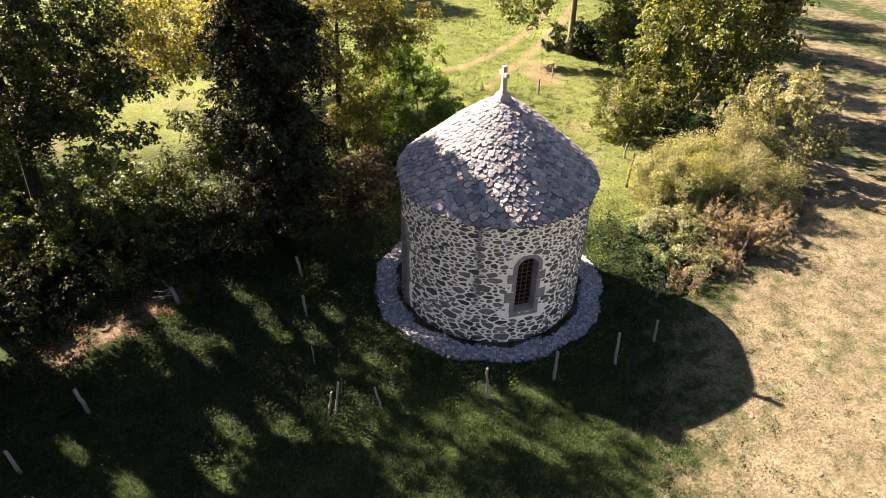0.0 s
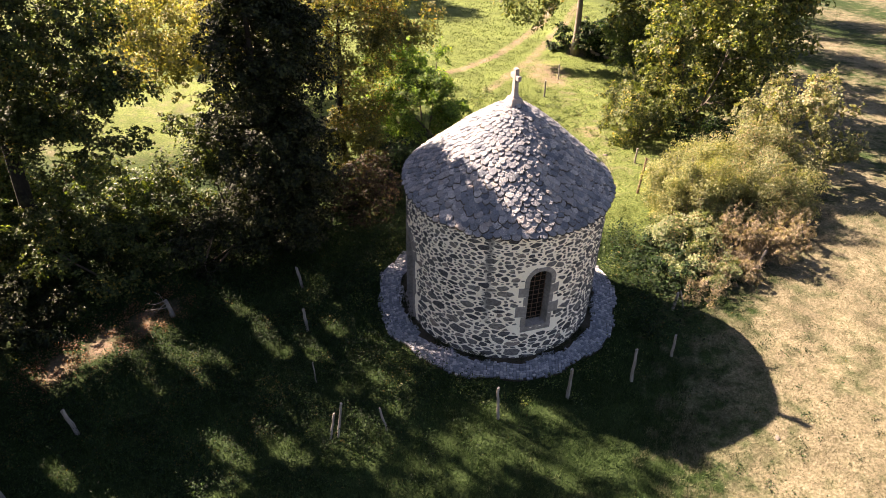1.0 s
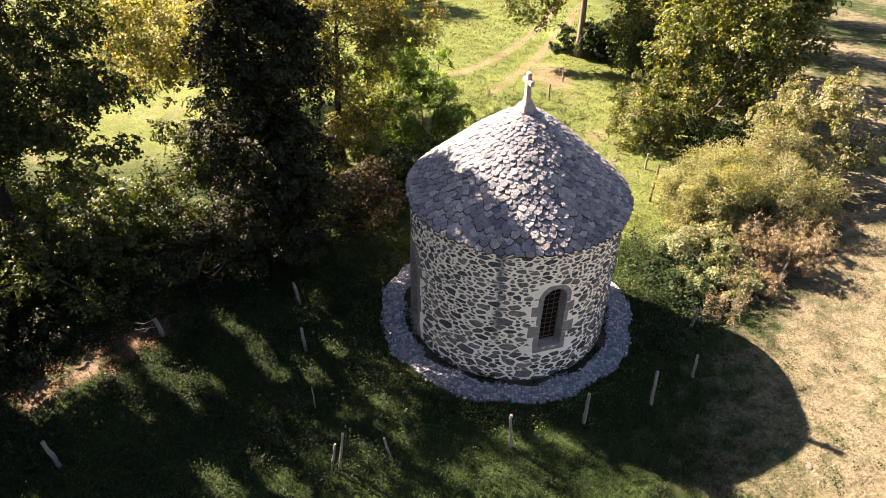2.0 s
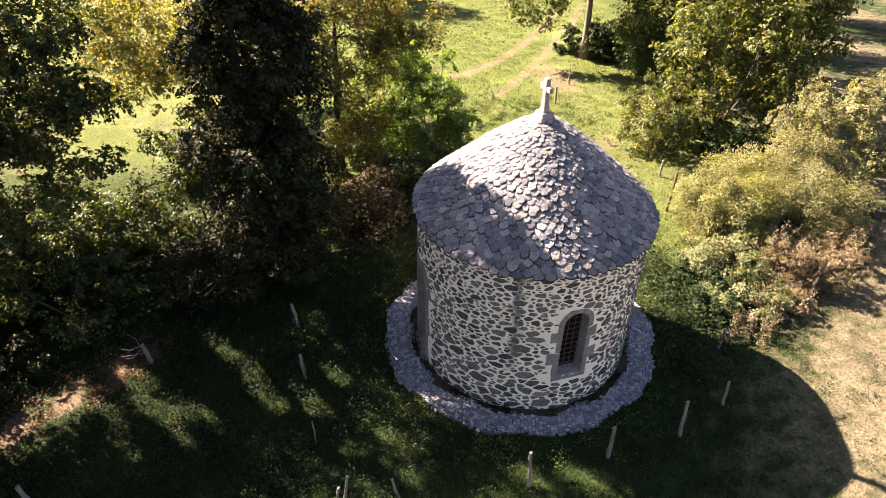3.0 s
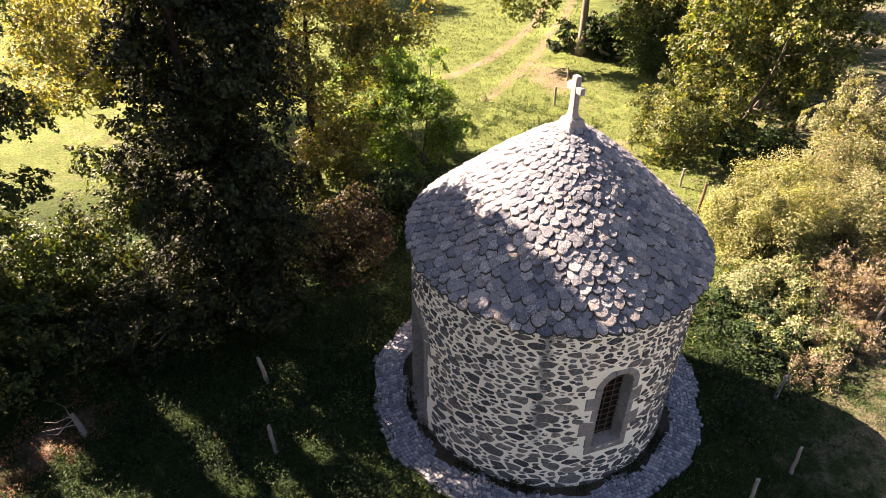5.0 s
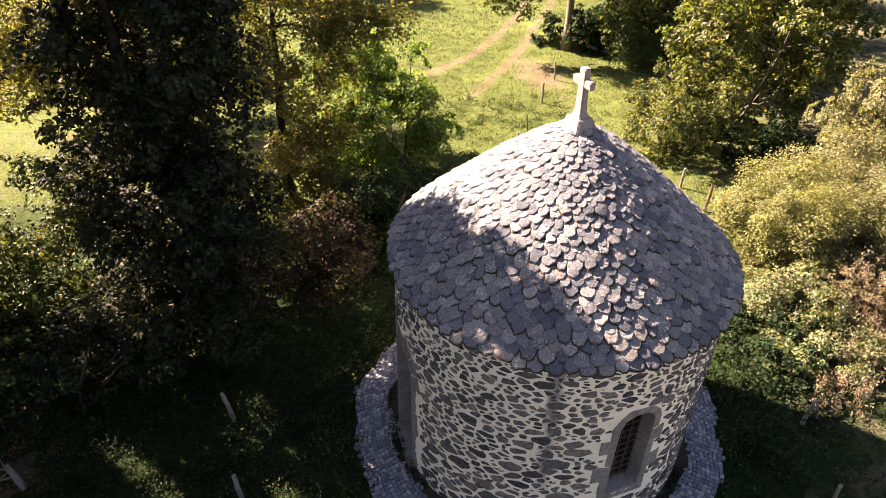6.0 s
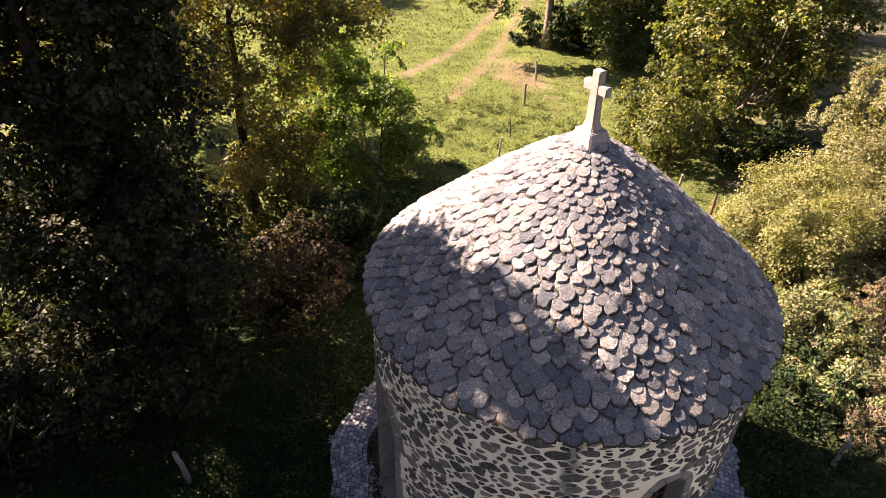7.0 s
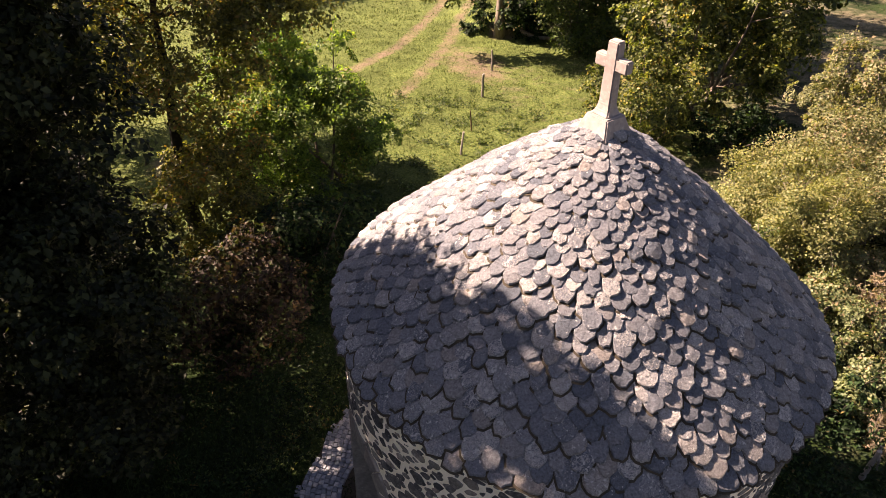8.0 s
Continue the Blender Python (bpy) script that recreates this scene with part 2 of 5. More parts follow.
L_HEDGE = mat_leaf("leaf_hedge", (0.024, 0.038, 0.010), (0.095, 0.128, 0.033), (0.225, 0.242, 0.062), (0.36, 0.28, 0.085), 0.95, 0.42)
L_PALE = mat_leaf("leaf_pale", (0.072, 0.100, 0.042), (0.152, 0.192, 0.082), (0.265, 0.295, 0.140), (0.30, 0.225, 0.125), 0.88, 0.32)
L_GOLD = mat_leaf("leaf_golden", (0.130, 0.138, 0.050), (0.232, 0.236, 0.086), (0.350, 0.338, 0.142), (0.135, 0.165, 0.056), 0.66, 0.40)
L_GREY = mat_leaf("leaf_greyish", (0.100, 0.118, 0.052), (0.190, 0.207, 0.096), (0.315, 0.314, 0.162), (0.34, 0.25, 0.15), 0.88, 0.42)
L_RED = mat_leaf("leaf_reddish", (0.014, 0.010, 0.007), (0.032, 0.022, 0.013), (0.096, 0.066, 0.038), (0.05, 0.068, 0.02), 0.74, 0.26, 0.6, 0.2)
# bramble and nettle green with deep shade darkened into the colour
L_BRAMBLE_SHADED = mat_leaf("leaf_bramble_shaded", (0.005, 0.013, 0.005), (0.015, 0.036, 0.012), (0.048, 0.098, 0.030), (0.12, 0.095, 0.03), 0.97, 0.28, 0.6, 0.15)
L_DRY = mat_leaf("leaf_dry", (0.21, 0.165, 0.115), (0.32, 0.253, 0.18), (0.43, 0.352, 0.262), (0.14, 0.15, 0.055), 0.90, 0.32)
L_RUST = mat_leaf("leaf_rusty", (0.055, 0.025, 0.011), (0.15, 0.068, 0.028), (0.28, 0.14, 0.062), (0.09, 0.09, 0.028), 0.9, 0.2)


# ---------------------------------------------------------------- mesh helpers
def mesh_from(name, verts, faces, material, smooth=False, attrs=None):
    me = bpy.data.meshes.new(name)
    verts = np.asarray(verts, dtype=np.float32).reshape(-1, 3)
    if isinstance(faces, np.ndarray):
        k = faces.shape[1]
        me.vertices.add(len(verts))
        me.vertices.foreach_set("co", verts.ravel())
        me.loops.add(faces.size)
        me.loops.foreach_set("vertex_index", faces.astype(np.int32).ravel())
        me.polygons.add(len(faces))
        me.polygons.foreach_set("loop_start", np.arange(0, faces.size, k, dtype=np.int32))
        me.polygons.foreach_set("loop_total", np.full(len(faces), k, dtype=np.int32))
        me.update(calc_edges=True)
    else:
        me.from_pydata(verts.tolist(), [], faces)
        me.update()
    for key, values in (attrs or {}).items():
        me.attributes.new(key, "FLOAT", "POINT").data.foreach_set("value", np.asarray(values, dtype=np.float32))
    me.materials.append(material)
    if smooth:
        me.polygons.foreach_set("use_smooth", np.ones(len(me.polygons), dtype=bool))
    return me


def under(name, me, parent, label="", kind=""):
    ob = new(name, me)
    ob.parent = parent
    return tagged(ob, label, kind=kind)


def empty(name, x=0.0, y=0.0, z=0.0):
    ob = new(name)
    ob.empty_display_size = 0.2
    ob.matrix_world = Matrix.Translation((x, y, z))
    return ob


def bm_mesh(name, bm, material, smooth=False):
    bmesh.ops.recalc_face_normals(bm, faces=bm.faces[:])
    me = bpy.data.meshes.new(name)
    bm.to_mesh(me)
    bm.free()
    me.materials.append(material)
    if smooth:
        me.polygons.foreach_set("use_smooth", np.ones(len(me.polygons), dtype=bool))
    return me


class Soup:
    """Collects pieces for one joined mesh."""

    def __init__(self):
        self.v, self.f, self.n = [], [], 0

    def add(self, verts, faces):
        self.v.append(np.asarray(verts, dtype=float))
        self.f += [tuple(i + self.n for i in f) for f in faces]
        self.n += len(verts)

    def mesh(self, name, material, smooth=False):
        return mesh_from(name, np.concatenate(self.v), self.f, material, smooth)


def tube(points, radii, sides=7):
    """A tapered tube along points."""
    P = np.asarray(points, dtype=float)
    d = np.gradient(P, axis=0)
    d /= np.linalg.norm(d, axis=1)[:, None] + 1e-9
    ref = np.array([0.31, 0.95, 0.05])
    a = np.cross(d, ref)
    a /= np.linalg.norm(a, axis=1)[:, None] + 1e-9
    b = np.cross(d, a)
    ang = np.linspace(0, 2 * np.pi, sides, endpoint=False)
    V = P[:, None] + np.asarray(radii, dtype=float)[:, None, None] * (np.cos(ang)[None, :, None] * a[:, None] + np.sin(ang)[None, :, None] * b[:, None])
    V = V.reshape(-1, 3)
    F = []
    n = len(P)
    for i in range(n - 1):
        for j in range(sides):
            k = (j + 1) % sides
            F.append((i * sides + j, i * sides + k, (i + 1) * sides + k, (i + 1) * sides + j))
    F.append(tuple(range(sides))[::-1])
    F.append(tuple((n - 1) * sides + j for j in range(sides)))
    return V, F


# ---------------------------------------------------------------- the lie of the land
def sstep(a, b, x):
    t = np.clip((x - a) / (b - a), 0, 1)
    return t * t * (3 - 2 * t)


def ground_z(x, y):
    x, y = np.asarray(x, dtype=float), np.asarray(y, dtype=float)
    yc = np.minimum(y, 60 + (y - 60) * 0.15)
    z = 0.12 - 0.112 * (np.sqrt((yc - 3) ** 2 + 6) + (yc - 3)) / 2
    z = z - 0.42 * sstep(3, 8, -x) + 0.42 * sstep(3.5, 9, x) * sstep(-1, 6, -y)
    wob = 0.04 * np.sin(x * 0.9 + 1.3 + np.sin(y * 0.37)) * np.cos(y * 0.8 + np.sin(x * 0.53)) + 0.012 * np.sin(x * 2.3 - y * 1.9 + 2 * np.sin(x * 0.7)) + 0.008 * np.sin(x * 5.1 + 2 * np.sin(y * 1.3)) * np.sin(y * 4.3 + x)
    z = z + 0.5 * sstep(22.75, 23.35, y + 0.15 * np.sin(x * 3.1)) * sstep(4.6, 5.8, x) * sstep(11, 8.5, x) * sstep(31, 25, y)
    r = np.hypot(x, y)
    k = sstep(3.3, 4.6, r)
    return (z + wob) * k - 0.02 * (1 - k)


def off_line(x, y, pts):
    """Distance to a polyline."""
    best = np.full(np.shape(x), 1e9)
    for (ax, ay), (bx, by) in zip(pts, pts[1:]):
        t = np.clip(((x - ax) * (bx - ax) + (y - ay) * (by - ay)) / ((bx - ax) ** 2 + (by - ay) ** 2), 0, 1)
        best = np.minimum(best, np.hypot(x - ax - t * (bx - ax), y - ay - t * (by - ay)))
    return best


TRACK_A = [(6.6, 36.0), (4.9, 30.0), (3.45, 26.5), (1.3, 22.3), (-0.5, 20.1), (-2.5, 18.6)]
BANK = [(-11.8, -3.1), (-10.6, -1.7), (-9.5, -0.5)]
TRAIL = [(4.3, 20.5), (4.5, 17.5), (4.75, 15.0), (5.05, 12.0), (5.1, 9.6), (4.9, 7.6), (4.6, 6.2)]
TRACK_B = [(8.3, 36.0), (6.3, 29.5), (4.5, 25.0), (3.3, 22.0), (1.55, 18.4), (0.6, 16.6)]


def cover(x, y):
    """How dry and bare the turf is, and how lush; the lush part also carries sunlit brightness."""
    ripple = 0.5 * np.sin(x * 0.45 + 0.7) * np.sin(y * 0.38 + 2.0)
    dry = 0.80 * sstep(2.8, 9.4, x - 0.35 * y) * sstep(6, -1, y * 0.6 - x * 0.35 + 2.0)
    dry = np.maximum(dry, (0.5 + 0.25 * np.sin(x * 0.8 + y * 0.35)) * sstep(9, 13, x))
    dry = np.maximum(dry, 0.55 * sstep(1.5, 5.0, x) * sstep(3, 8, y) * sstep(26, 18, y))
    dry = np.maximum(dry, 0.28 * sstep(-4, -8, y) * sstep(-5, 0, x))
    dry = np.maximum(dry, 0.62 * sstep(1.3, 0.3, off_line(x, y, TRAIL)))
    dry = np.maximum(dry, 0.55 * sstep(-5, -8, x) * sstep(7, 10, y) * sstep(30, 22, y))
    dry = dry + 0.12 * ripple
    lush_lit = sstep(6, 12, y) * sstep(14, 8, x) * 0.95
    lush_lit = np.maximum(lush_lit, 0.9 * sstep(1.5, 4, y) * sstep(3.0, 4.0, x) * sstep(9, 6, x))
    lush_lit = np.maximum(lush_lit, 0.12)
    bare = np.maximum(0.66 * sstep(0.6, 0.1, off_line(x, y, TRACK_A)), 0.62 * sstep(0.65, 0.1, off_line(x, y, TRACK_B)))
    bare = np.maximum(bare, 0.62 * sstep(1.9, 0.5, np.hypot((x - 4.0) / 1.1, (y - 19.5) / 2.2)))
    bare = np.maximum(bare, 0.55 * sstep(1.3, 0.3, np.hypot(x - 4.6, y - 11.5)))
    bare = np.maximum(bare, 0.8 * sstep(0.8, 0.2, off_line(x, y, BANK)) * (0.75 + 0.25 * np.sin(x * 5.3 + y * 2.1)))
    bare = np.maximum(bare, 0.75 * sstep(2.2, 0.6, np.hypot(x + 5.8, y - 13.0)))
    bare = np.maximum(bare, 0.16 * sstep(0.9, 0.2, off_line(x, y, TRAIL)))
    bare = np.maximum(bare, 0.6 * sstep(22.4, 22.8, y) * sstep(24.2, 23.6, y) * sstep(5.0, 5.8, x) * sstep(10.5, 9, x))
    return dry, bare, lush_lit


def axis_steps(lo, hi, fine, reach, growth=1.22):
    s = list(np.arange(lo, hi + 1e-6, fine))
    d = fine
    while s[-1] < reach:
        d *= growth
        s.append(s[-1] + d)
    d = fine
    while s[0] > -reach:
        d *= growth
        s.insert(0, s[0] - d)
    return np.array(s)


gx, gy = axis_steps(-18, 22, 0.3, 1600), axis_steps(-10, 36, 0.3, 1600)
GX, GY = np.meshgrid(gx, gy)
gd, gb, gl = cover(GX.ravel(), GY.ravel())
nx, ny = len(gx), len(gy)
idx = np.arange(nx * ny).reshape(ny, nx)
gf = np.stack([idx[:-1, :-1], idx[:-1, 1:], idx[1:, 1:], idx[1:, :-1]], -1).reshape(-1, 4)
gv = np.stack([GX.ravel(), GY.ravel(), ground_z(GX, GY).ravel()], 1)
ground = new("ground", mesh_from("ground", gv, gf, M_GROUND, True, dict(dry=gd, bare=gb, lush_lit=gl)))
tagged(ground, "sloping meadow with dry straw-coloured and green grass", "ground", kind="structure")


# ---------------------------------------------------------------- the round chapel
RW, WALL_T, Z_EAVE = 2.6, 0.55, 4.03
WIN_AZ, WIN_HALF, WIN_Z0, WIN_SPRING = radians(-73.4), 0.28, 1.14, 2.64
DOOR_AZ, DOOR_HALF, DOOR_SPRING = radians(-167.5), 0.46, 2.10


def cyl(u, z, r):
    """A place on the round wall: u metres along it from azimuth 0 at the radius RW."""
    a = np.asarray(u, dtype=float) / RW
    return np.stack([r * np.cos(a), r * np.sin(a), np.broadcast_to(z, np.shape(a))], -1)


def arch_gap(u, z, az, half, z0, spring):
    """Below 0 inside an arched opening, else about the distance to its edge."""
    du = np.abs(((u / RW - az + np.pi) % (2 * np.pi) - np.pi) * RW)
    side = np.where(z > spring, np.hypot(du, z - spring) - half, du - half)
    return np.maximum(side, z0 - z)


chapel = tagged(empty("chapel"), "small round rubble-stone chapel with a conical stone-slab roof", "chapel")

# wall: outer and inner skin with real openings, joined by reveals
nu, dz = 330, 0.058
us = np.linspace(0, 2 * np.pi * RW, nu, endpoint=False)
zs = np.arange(-0.12, Z_EAVE + 0.06, dz)
U, Z = np.meshgrid(us, zs)
uc, zc = U + us[1] / 2, Z + dz / 2
hole = (arch_gap(uc, zc, WIN_AZ, WIN_HALF + 0.03, WIN_Z0 - 0.03, WIN_SPRING) < 0) | (arch_gap(uc, zc, DOOR_AZ, DOOR_HALF + 0.03, -1, DOOR_SPRING) < 0)
bumps = 0.010 * np.sin(U * 7.1 + Z * 3.3) * np.sin(Z * 9.7 + U * 2.1) + 0.008 * np.sin(U * 19 + Z * 5) * np.sin(Z * 23 - U * 4)
ro = RW + bumps
wid = np.arange(U.size).reshape(U.shape)
wall_v = np.concatenate([cyl(U.ravel(), Z.ravel(), ro.ravel()), cyl(U.ravel(), Z.ravel(), np.full(U.size, RW - WALL_T))])
wall_f = []
rows_n = len(zs) - 1
solid = ~hole[:rows_n]
N1 = U.size
for i in range(rows_n):
    for j in range(nu):
        if not solid[i, j]:
            continue
        k = (j + 1) % nu
        a, b, c, d = wid[i, j], wid[i, k], wid[i + 1, k], wid[i + 1, j]
        wall_f += [(a, b, c, d), (a + N1, d + N1, c + N1, b + N1)]
        if not solid[i, (j - 1) % nu]:
            wall_f.append((a, d, d + N1, a + N1))
        if not solid[i, k]:
            wall_f.append((b, b + N1, c + N1, c))
        if i == rows_n - 1 or not solid[i + 1, j]:
            wall_f.append((d, c, c + N1, d + N1))
        if i == 0 or not solid[i - 1, j]:
            wall_f.append((a, a + N1, b + N1, b))
wall = under("wall", mesh_from("wall", wall_v, wall_f, M_MORTAR, True), chapel, "rubble wall of dark stones in pale lime mortar")

# floor and ceiling close the dark inside
floor_bm = bmesh.new()
bmesh.ops.create_circle(floor_bm, cap_ends=True, segments=64, radius=RW - WALL_T + 0.05, matrix=Matrix.Translation((0, 0, 0.02)))
under("inner_floor", bm_mesh("inner_floor", floor_bm, M_SOIL_SHADE), chapel)


# window: dressed surround, splayed reveal, sill and grille
def on_wall(az, x, y, z):
    """From local (x along the wall, y outwards from the face, z up) to the world."""
    c, s = math.cos(az), math.sin(az)
    ang = az + np.asarray(x, dtype=float) / RW
    r = RW + np.asarray(y, dtype=float)
    return np.stack([r * np.cos(ang), r * np.sin(ang), np.broadcast_to(z, np.shape(ang))], -1)


def block(az, outline, y0, y1, bevel=0.012, splay=None):
    """A dressed block: outline of (x, z) on the wall, from depth y0 out to y1. splay moves the inner outline."""
    o = np.asarray(outline, dtype=float)
    c = o.mean(0)
    ins = c + (o - c) * (1 - bevel / max(0.03, np.abs(o - c).mean()))
    back = o if splay is None else np.asarray(splay, dtype=float)
    n = len(o)
    V = np.concatenate([on_wall(az, back[:, 0], y0, back[:, 1]), on_wall(az, o[:, 0], y1 - bevel, o[:, 1]), on_wall(az, ins[:, 0], y1, ins[:, 1])])
    F = [tuple(range(2 * n, 3 * n)), tuple(range(n))[::-1]]
    for i in range(n):
        j = (i + 1) % n
        F += [(i, j, n + j, n + i), (n + i, n + j, 2 * n + j, 2 * n + i)]
    return V, F


def surround(parent, az, half, z0, spring, inner, depth, quoins, arch_n, arch_w, rng):
    """Jamb stones of uneven width, and an arch of voussoirs; the inner outline is narrower where the reveal splays."""
    for side in (-1, 1):
        z = z0
        for k, (h, w) in enumerate(quoins):
            w = w * (1 + 0.12 * (rng.random() - 0.5))
            zt = z + h if k < len(quoins) - 1 else spring
            o = [(side * half, z + 0.004), (side * (half + w), z + 0.004 + 0.01 * rng.random()), (side * (half + w), zt - 0.004), (side * half, zt - 0.004)]
            b = [(side * inner, z + 0.004), (side * (half + w), z + 0.004), (side * (half + w), zt - 0.004), (side * inner, zt - 0.004)]
            V, F = block(az, o, -depth, 0.016 + 0.01 * rng.random(), splay=b)
            under("jamb_stone", mesh_from("jamb_stone", V, F, M_DRESSED), parent)
            z = zt
    for k in range(arch_n):
        a0, a1 = np.pi * k / arch_n + 0.008, np.pi * (k + 1) / arch_n - 0.008
        t = np.linspace(a0, a1, 5)
        ro_ = half + arch_w * (1 + 0.25 * rng.random())
        o = [(half * math.cos(q), spring + half * math.sin(q)) for q in t] + [(ro_ * math.cos(q), spring + ro_ * math.sin(q)) for q in t[::-1]]
        b = [(inner * math.cos(q), spring + inner * math.sin(q)) for q in t] + [(ro_ * math.cos(q), spring + ro_ * math.sin(q)) for q in t[::-1]]
        V, F = block(az, o, -depth, 0.018 + 0.008 * rng.random(), splay=b)
        under("arch_stone", mesh_from("arch_stone", V, F, M_DRESSED), parent)


rng = np.random.default_rng(5)
window = under("window", None, chapel, "narrow arched window with a dressed stone surround and an iron grille")
WQ = [(0.34, 0.13), (0.36, 0.30), (0.30, 0.12), (0.30, 0.24), (0.25, 0.12)]
surround(window, WIN_AZ, WIN_HALF, WIN_Z0, WIN_SPRING, 0.25, 0.22, WQ, 5, 0.11, rng)
V, F = block(WIN_AZ, [(-0.40, 0.97), (0.42, 0.97), (0.42, 1.15), (-0.40, 1.15)], -0.22, 0.03, splay=[(-0.40, 0.97), (0.42, 0.97), (0.42, 1.20), (-0.40, 1.20)])
under("sill", mesh_from("sill", V, F, M_DRESSED), window, "sloping grey stone sill")
# opaque pane; the dark of the unlit room is put into its colour
V, F = block(WIN_AZ, [(-0.25, 1.15), (0.25, 1.15), (0.25, 2.64), (0.18, 2.82), (0.0, 2.89), (-0.18, 2.82), (-0.25, 2.64)], -0.24, -0.21, 0.004)
under("pane", mesh_from("pane", V, F, M_GLASS), window, "window glass, near black for the unlit inside")
grille = Soup()
for gxp in (-0.235, -0.08, 0.08, 0.235):
    top = WIN_SPRING + math.sqrt(max(0.0, 0.25 ** 2 - gxp ** 2))
    grille.add(*tube([on_wall(WIN_AZ, gxp * 0.97, -0.19, z) for z in (1.17, 1.8, top)], [0.009] * 3, 5))
for k in range(11):
    z = 1.30 + k * 0.147
    w = 0.25 if z < WIN_SPRING else math.sqrt(max(0.001, 0.25 ** 2 - (z - WIN_SPRING) ** 2))
    grille.add(*tube([on_wall(WIN_AZ, x * w, -0.18, z) for x in (-1, 0, 1)], [0.008] * 3, 5))
under("grille", grille.mesh("grille", M_IRON), window, "rusty iron grille of crossed bars")

# door
door = under("door", None, chapel, "dark plank door in a deep arched stone doorway")
DQ = [(0.5, 0.16), (0.45, 0.10), (0.55, 0.18), (0.6, 0.12)]
surround(door, DOOR_AZ, DOOR_HALF, 0.0, DOOR_SPRING, 0.42, 0.34, DQ, 7, 0.26, rng)
for k in range(6):
    x0, x1 = -0.45 + 0.15 * k + 0.003, -0.45 + 0.15 * (k + 1) - 0.003
    tops = [DOOR_SPRING + math.sqrt(max(0, 0.455 ** 2 - x * x)) for x in (x0, x1)]
    V, F = block(DOOR_AZ, [(x0, 0.03), (x1, 0.03), (x1, tops[1]), (x0, tops[0])], -0.36, -0.31, 0.006)
    under("plank", mesh_from("plank", V, F, M_DOOR), door)
V, F = block(DOOR_AZ, [(-0.55, -0.08), (0.55, -0.08), (0.55, 0.07), (-0.55, 0.07)], -0.3, 0.12)
under("threshold", mesh_from("threshold", V, F, M_DRESSED), door, "worn stone threshold")


# rubble stones: weighted cells on the unrolled wall, shrunk and rounded
def clip_half(poly, n, d):
    out = []
    for i in range(len(poly)):
        p, q = poly[i], poly[(i + 1) % len(poly)]
        a, b = p @ n - d, q @ n - d
        if a <= 0:
            out.append(p)
        if a * b < 0:
            out.append(p + (q - p) * (a / (a - b)))
    return np.array(out) if len(out) > 2 else None


def rubble_cells(rng):
    """Seeds by throwing darts with uneven radii; x is squeezed so that stones lie flat."""
    L, K = 2 * np.pi * RW, 1.8
    P, Rr = np.zeros((0, 2)), np.zeros(0)
    for size, tries in ((1.6, 150), (1.1, 1600), (0.78, 8000), (0.5, 18000)):
        for _ in range(tries):
            p = np.array([rng.random() * L / K, rng.uniform(-0.02, Z_EAVE)])
            r = 0.0685 * size * rng.uniform(0.82, 1.18) * float(np.interp(p[1], (0.4, 1.4, 2.8, 3.6), (1.22, 1.08, 0.92, 0.78)))
            if len(P):
                d = P - p
                d[:, 0] = (d[:, 0] + L / K / 2) % (L / K) - L / K / 2
                if (np.hypot(d[:, 0], d[:, 1]) < (Rr + r) * 0.88).any():
                    continue
            P, Rr = np.vstack([P, p]), np.append(Rr, r)
    cells = []
    for i in range(len(P)):
        d = P - P[i]
        d[:, 0] = (d[:, 0] + L / K / 2) % (L / K) - L / K / 2
        dist = np.hypot(d[:, 0], d[:, 1])
        near = np.argsort(dist)[1:15]
        b = 0.30
        poly = np.array([(-b, -b), (b, -b), (b, b), (-b, b)], dtype=float)
        for j in near:
            n = d[j] / dist[j]
            poly = clip_half(poly, n, dist[j] * Rr[i] / (Rr[i] + Rr[j]) - 0.009 - 0.011 * rng.random())
            if poly is None:
                break
        if poly is None or len(poly) < 3:
            continue
        poly *= (rng.uniform(0.92, 1.0), rng.uniform(0.88, 1.0))
        poly[:, 0] *= K
        area = 0.5 * abs(np.sum(poly[:, 0] * np.roll(poly[:, 1], -1) - poly[:, 1] * np.roll(poly[:, 0], -1)))
        if area > 0.0009:
            cells.append((P[i] * (K, 1), poly))
    return cells


def stone_mesh(c, poly, rng, far=False):
    """One rubble stone standing a little proud of the mortar, with a broken face."""
    size = np.hypot(*poly.T).mean()
    p = poly + (rng.random(poly.shape) - 0.5) * size * 0.30
    q = np.roll(p, -1, 0)
    o = np.concatenate([p * 0.87 + q * 0.13, p * 0.15 + q * 0.85], 1).reshape(-1, 2)
    keep = np.hypot(*(o - np.roll(o, 1, 0)).T) > 0.014
    o = o[keep] if keep.sum() > 4 else o
    o = (p if far else o + (rng.random(o.shape) - 0.5) * size * 0.10)
    n = len(o)
    lift = 0.010 + 0.012 * rng.random()
    tiltx, tilty = (rng.random(2) - 0.5) * 0.12
    rings = []
    for k, (s, h) in enumerate(((1.0, -0.02), (0.97, lift * 0.55), (0.72, lift))):
        p = c + o * s
        hh = h + (o[:, 0] * tiltx + o[:, 1] * tilty) * s * (k > 0) + (rng.random(n) - 0.5) * 0.008 * (k > 0)
        rings.append(cyl(p[:, 0], p[:, 1], RW + hh))
    V = np.concatenate(rings)
    F = [(r * n + i, r * n + (i + 1) % n, (r + 1) * n + (i + 1) % n, (r + 1) * n + i) for r in range(2) for i in range(n)]
    F.append(tuple(2 * n + i for i in range(n)))
    return V, F


rng = np.random.default_rng(11)
STONES = []
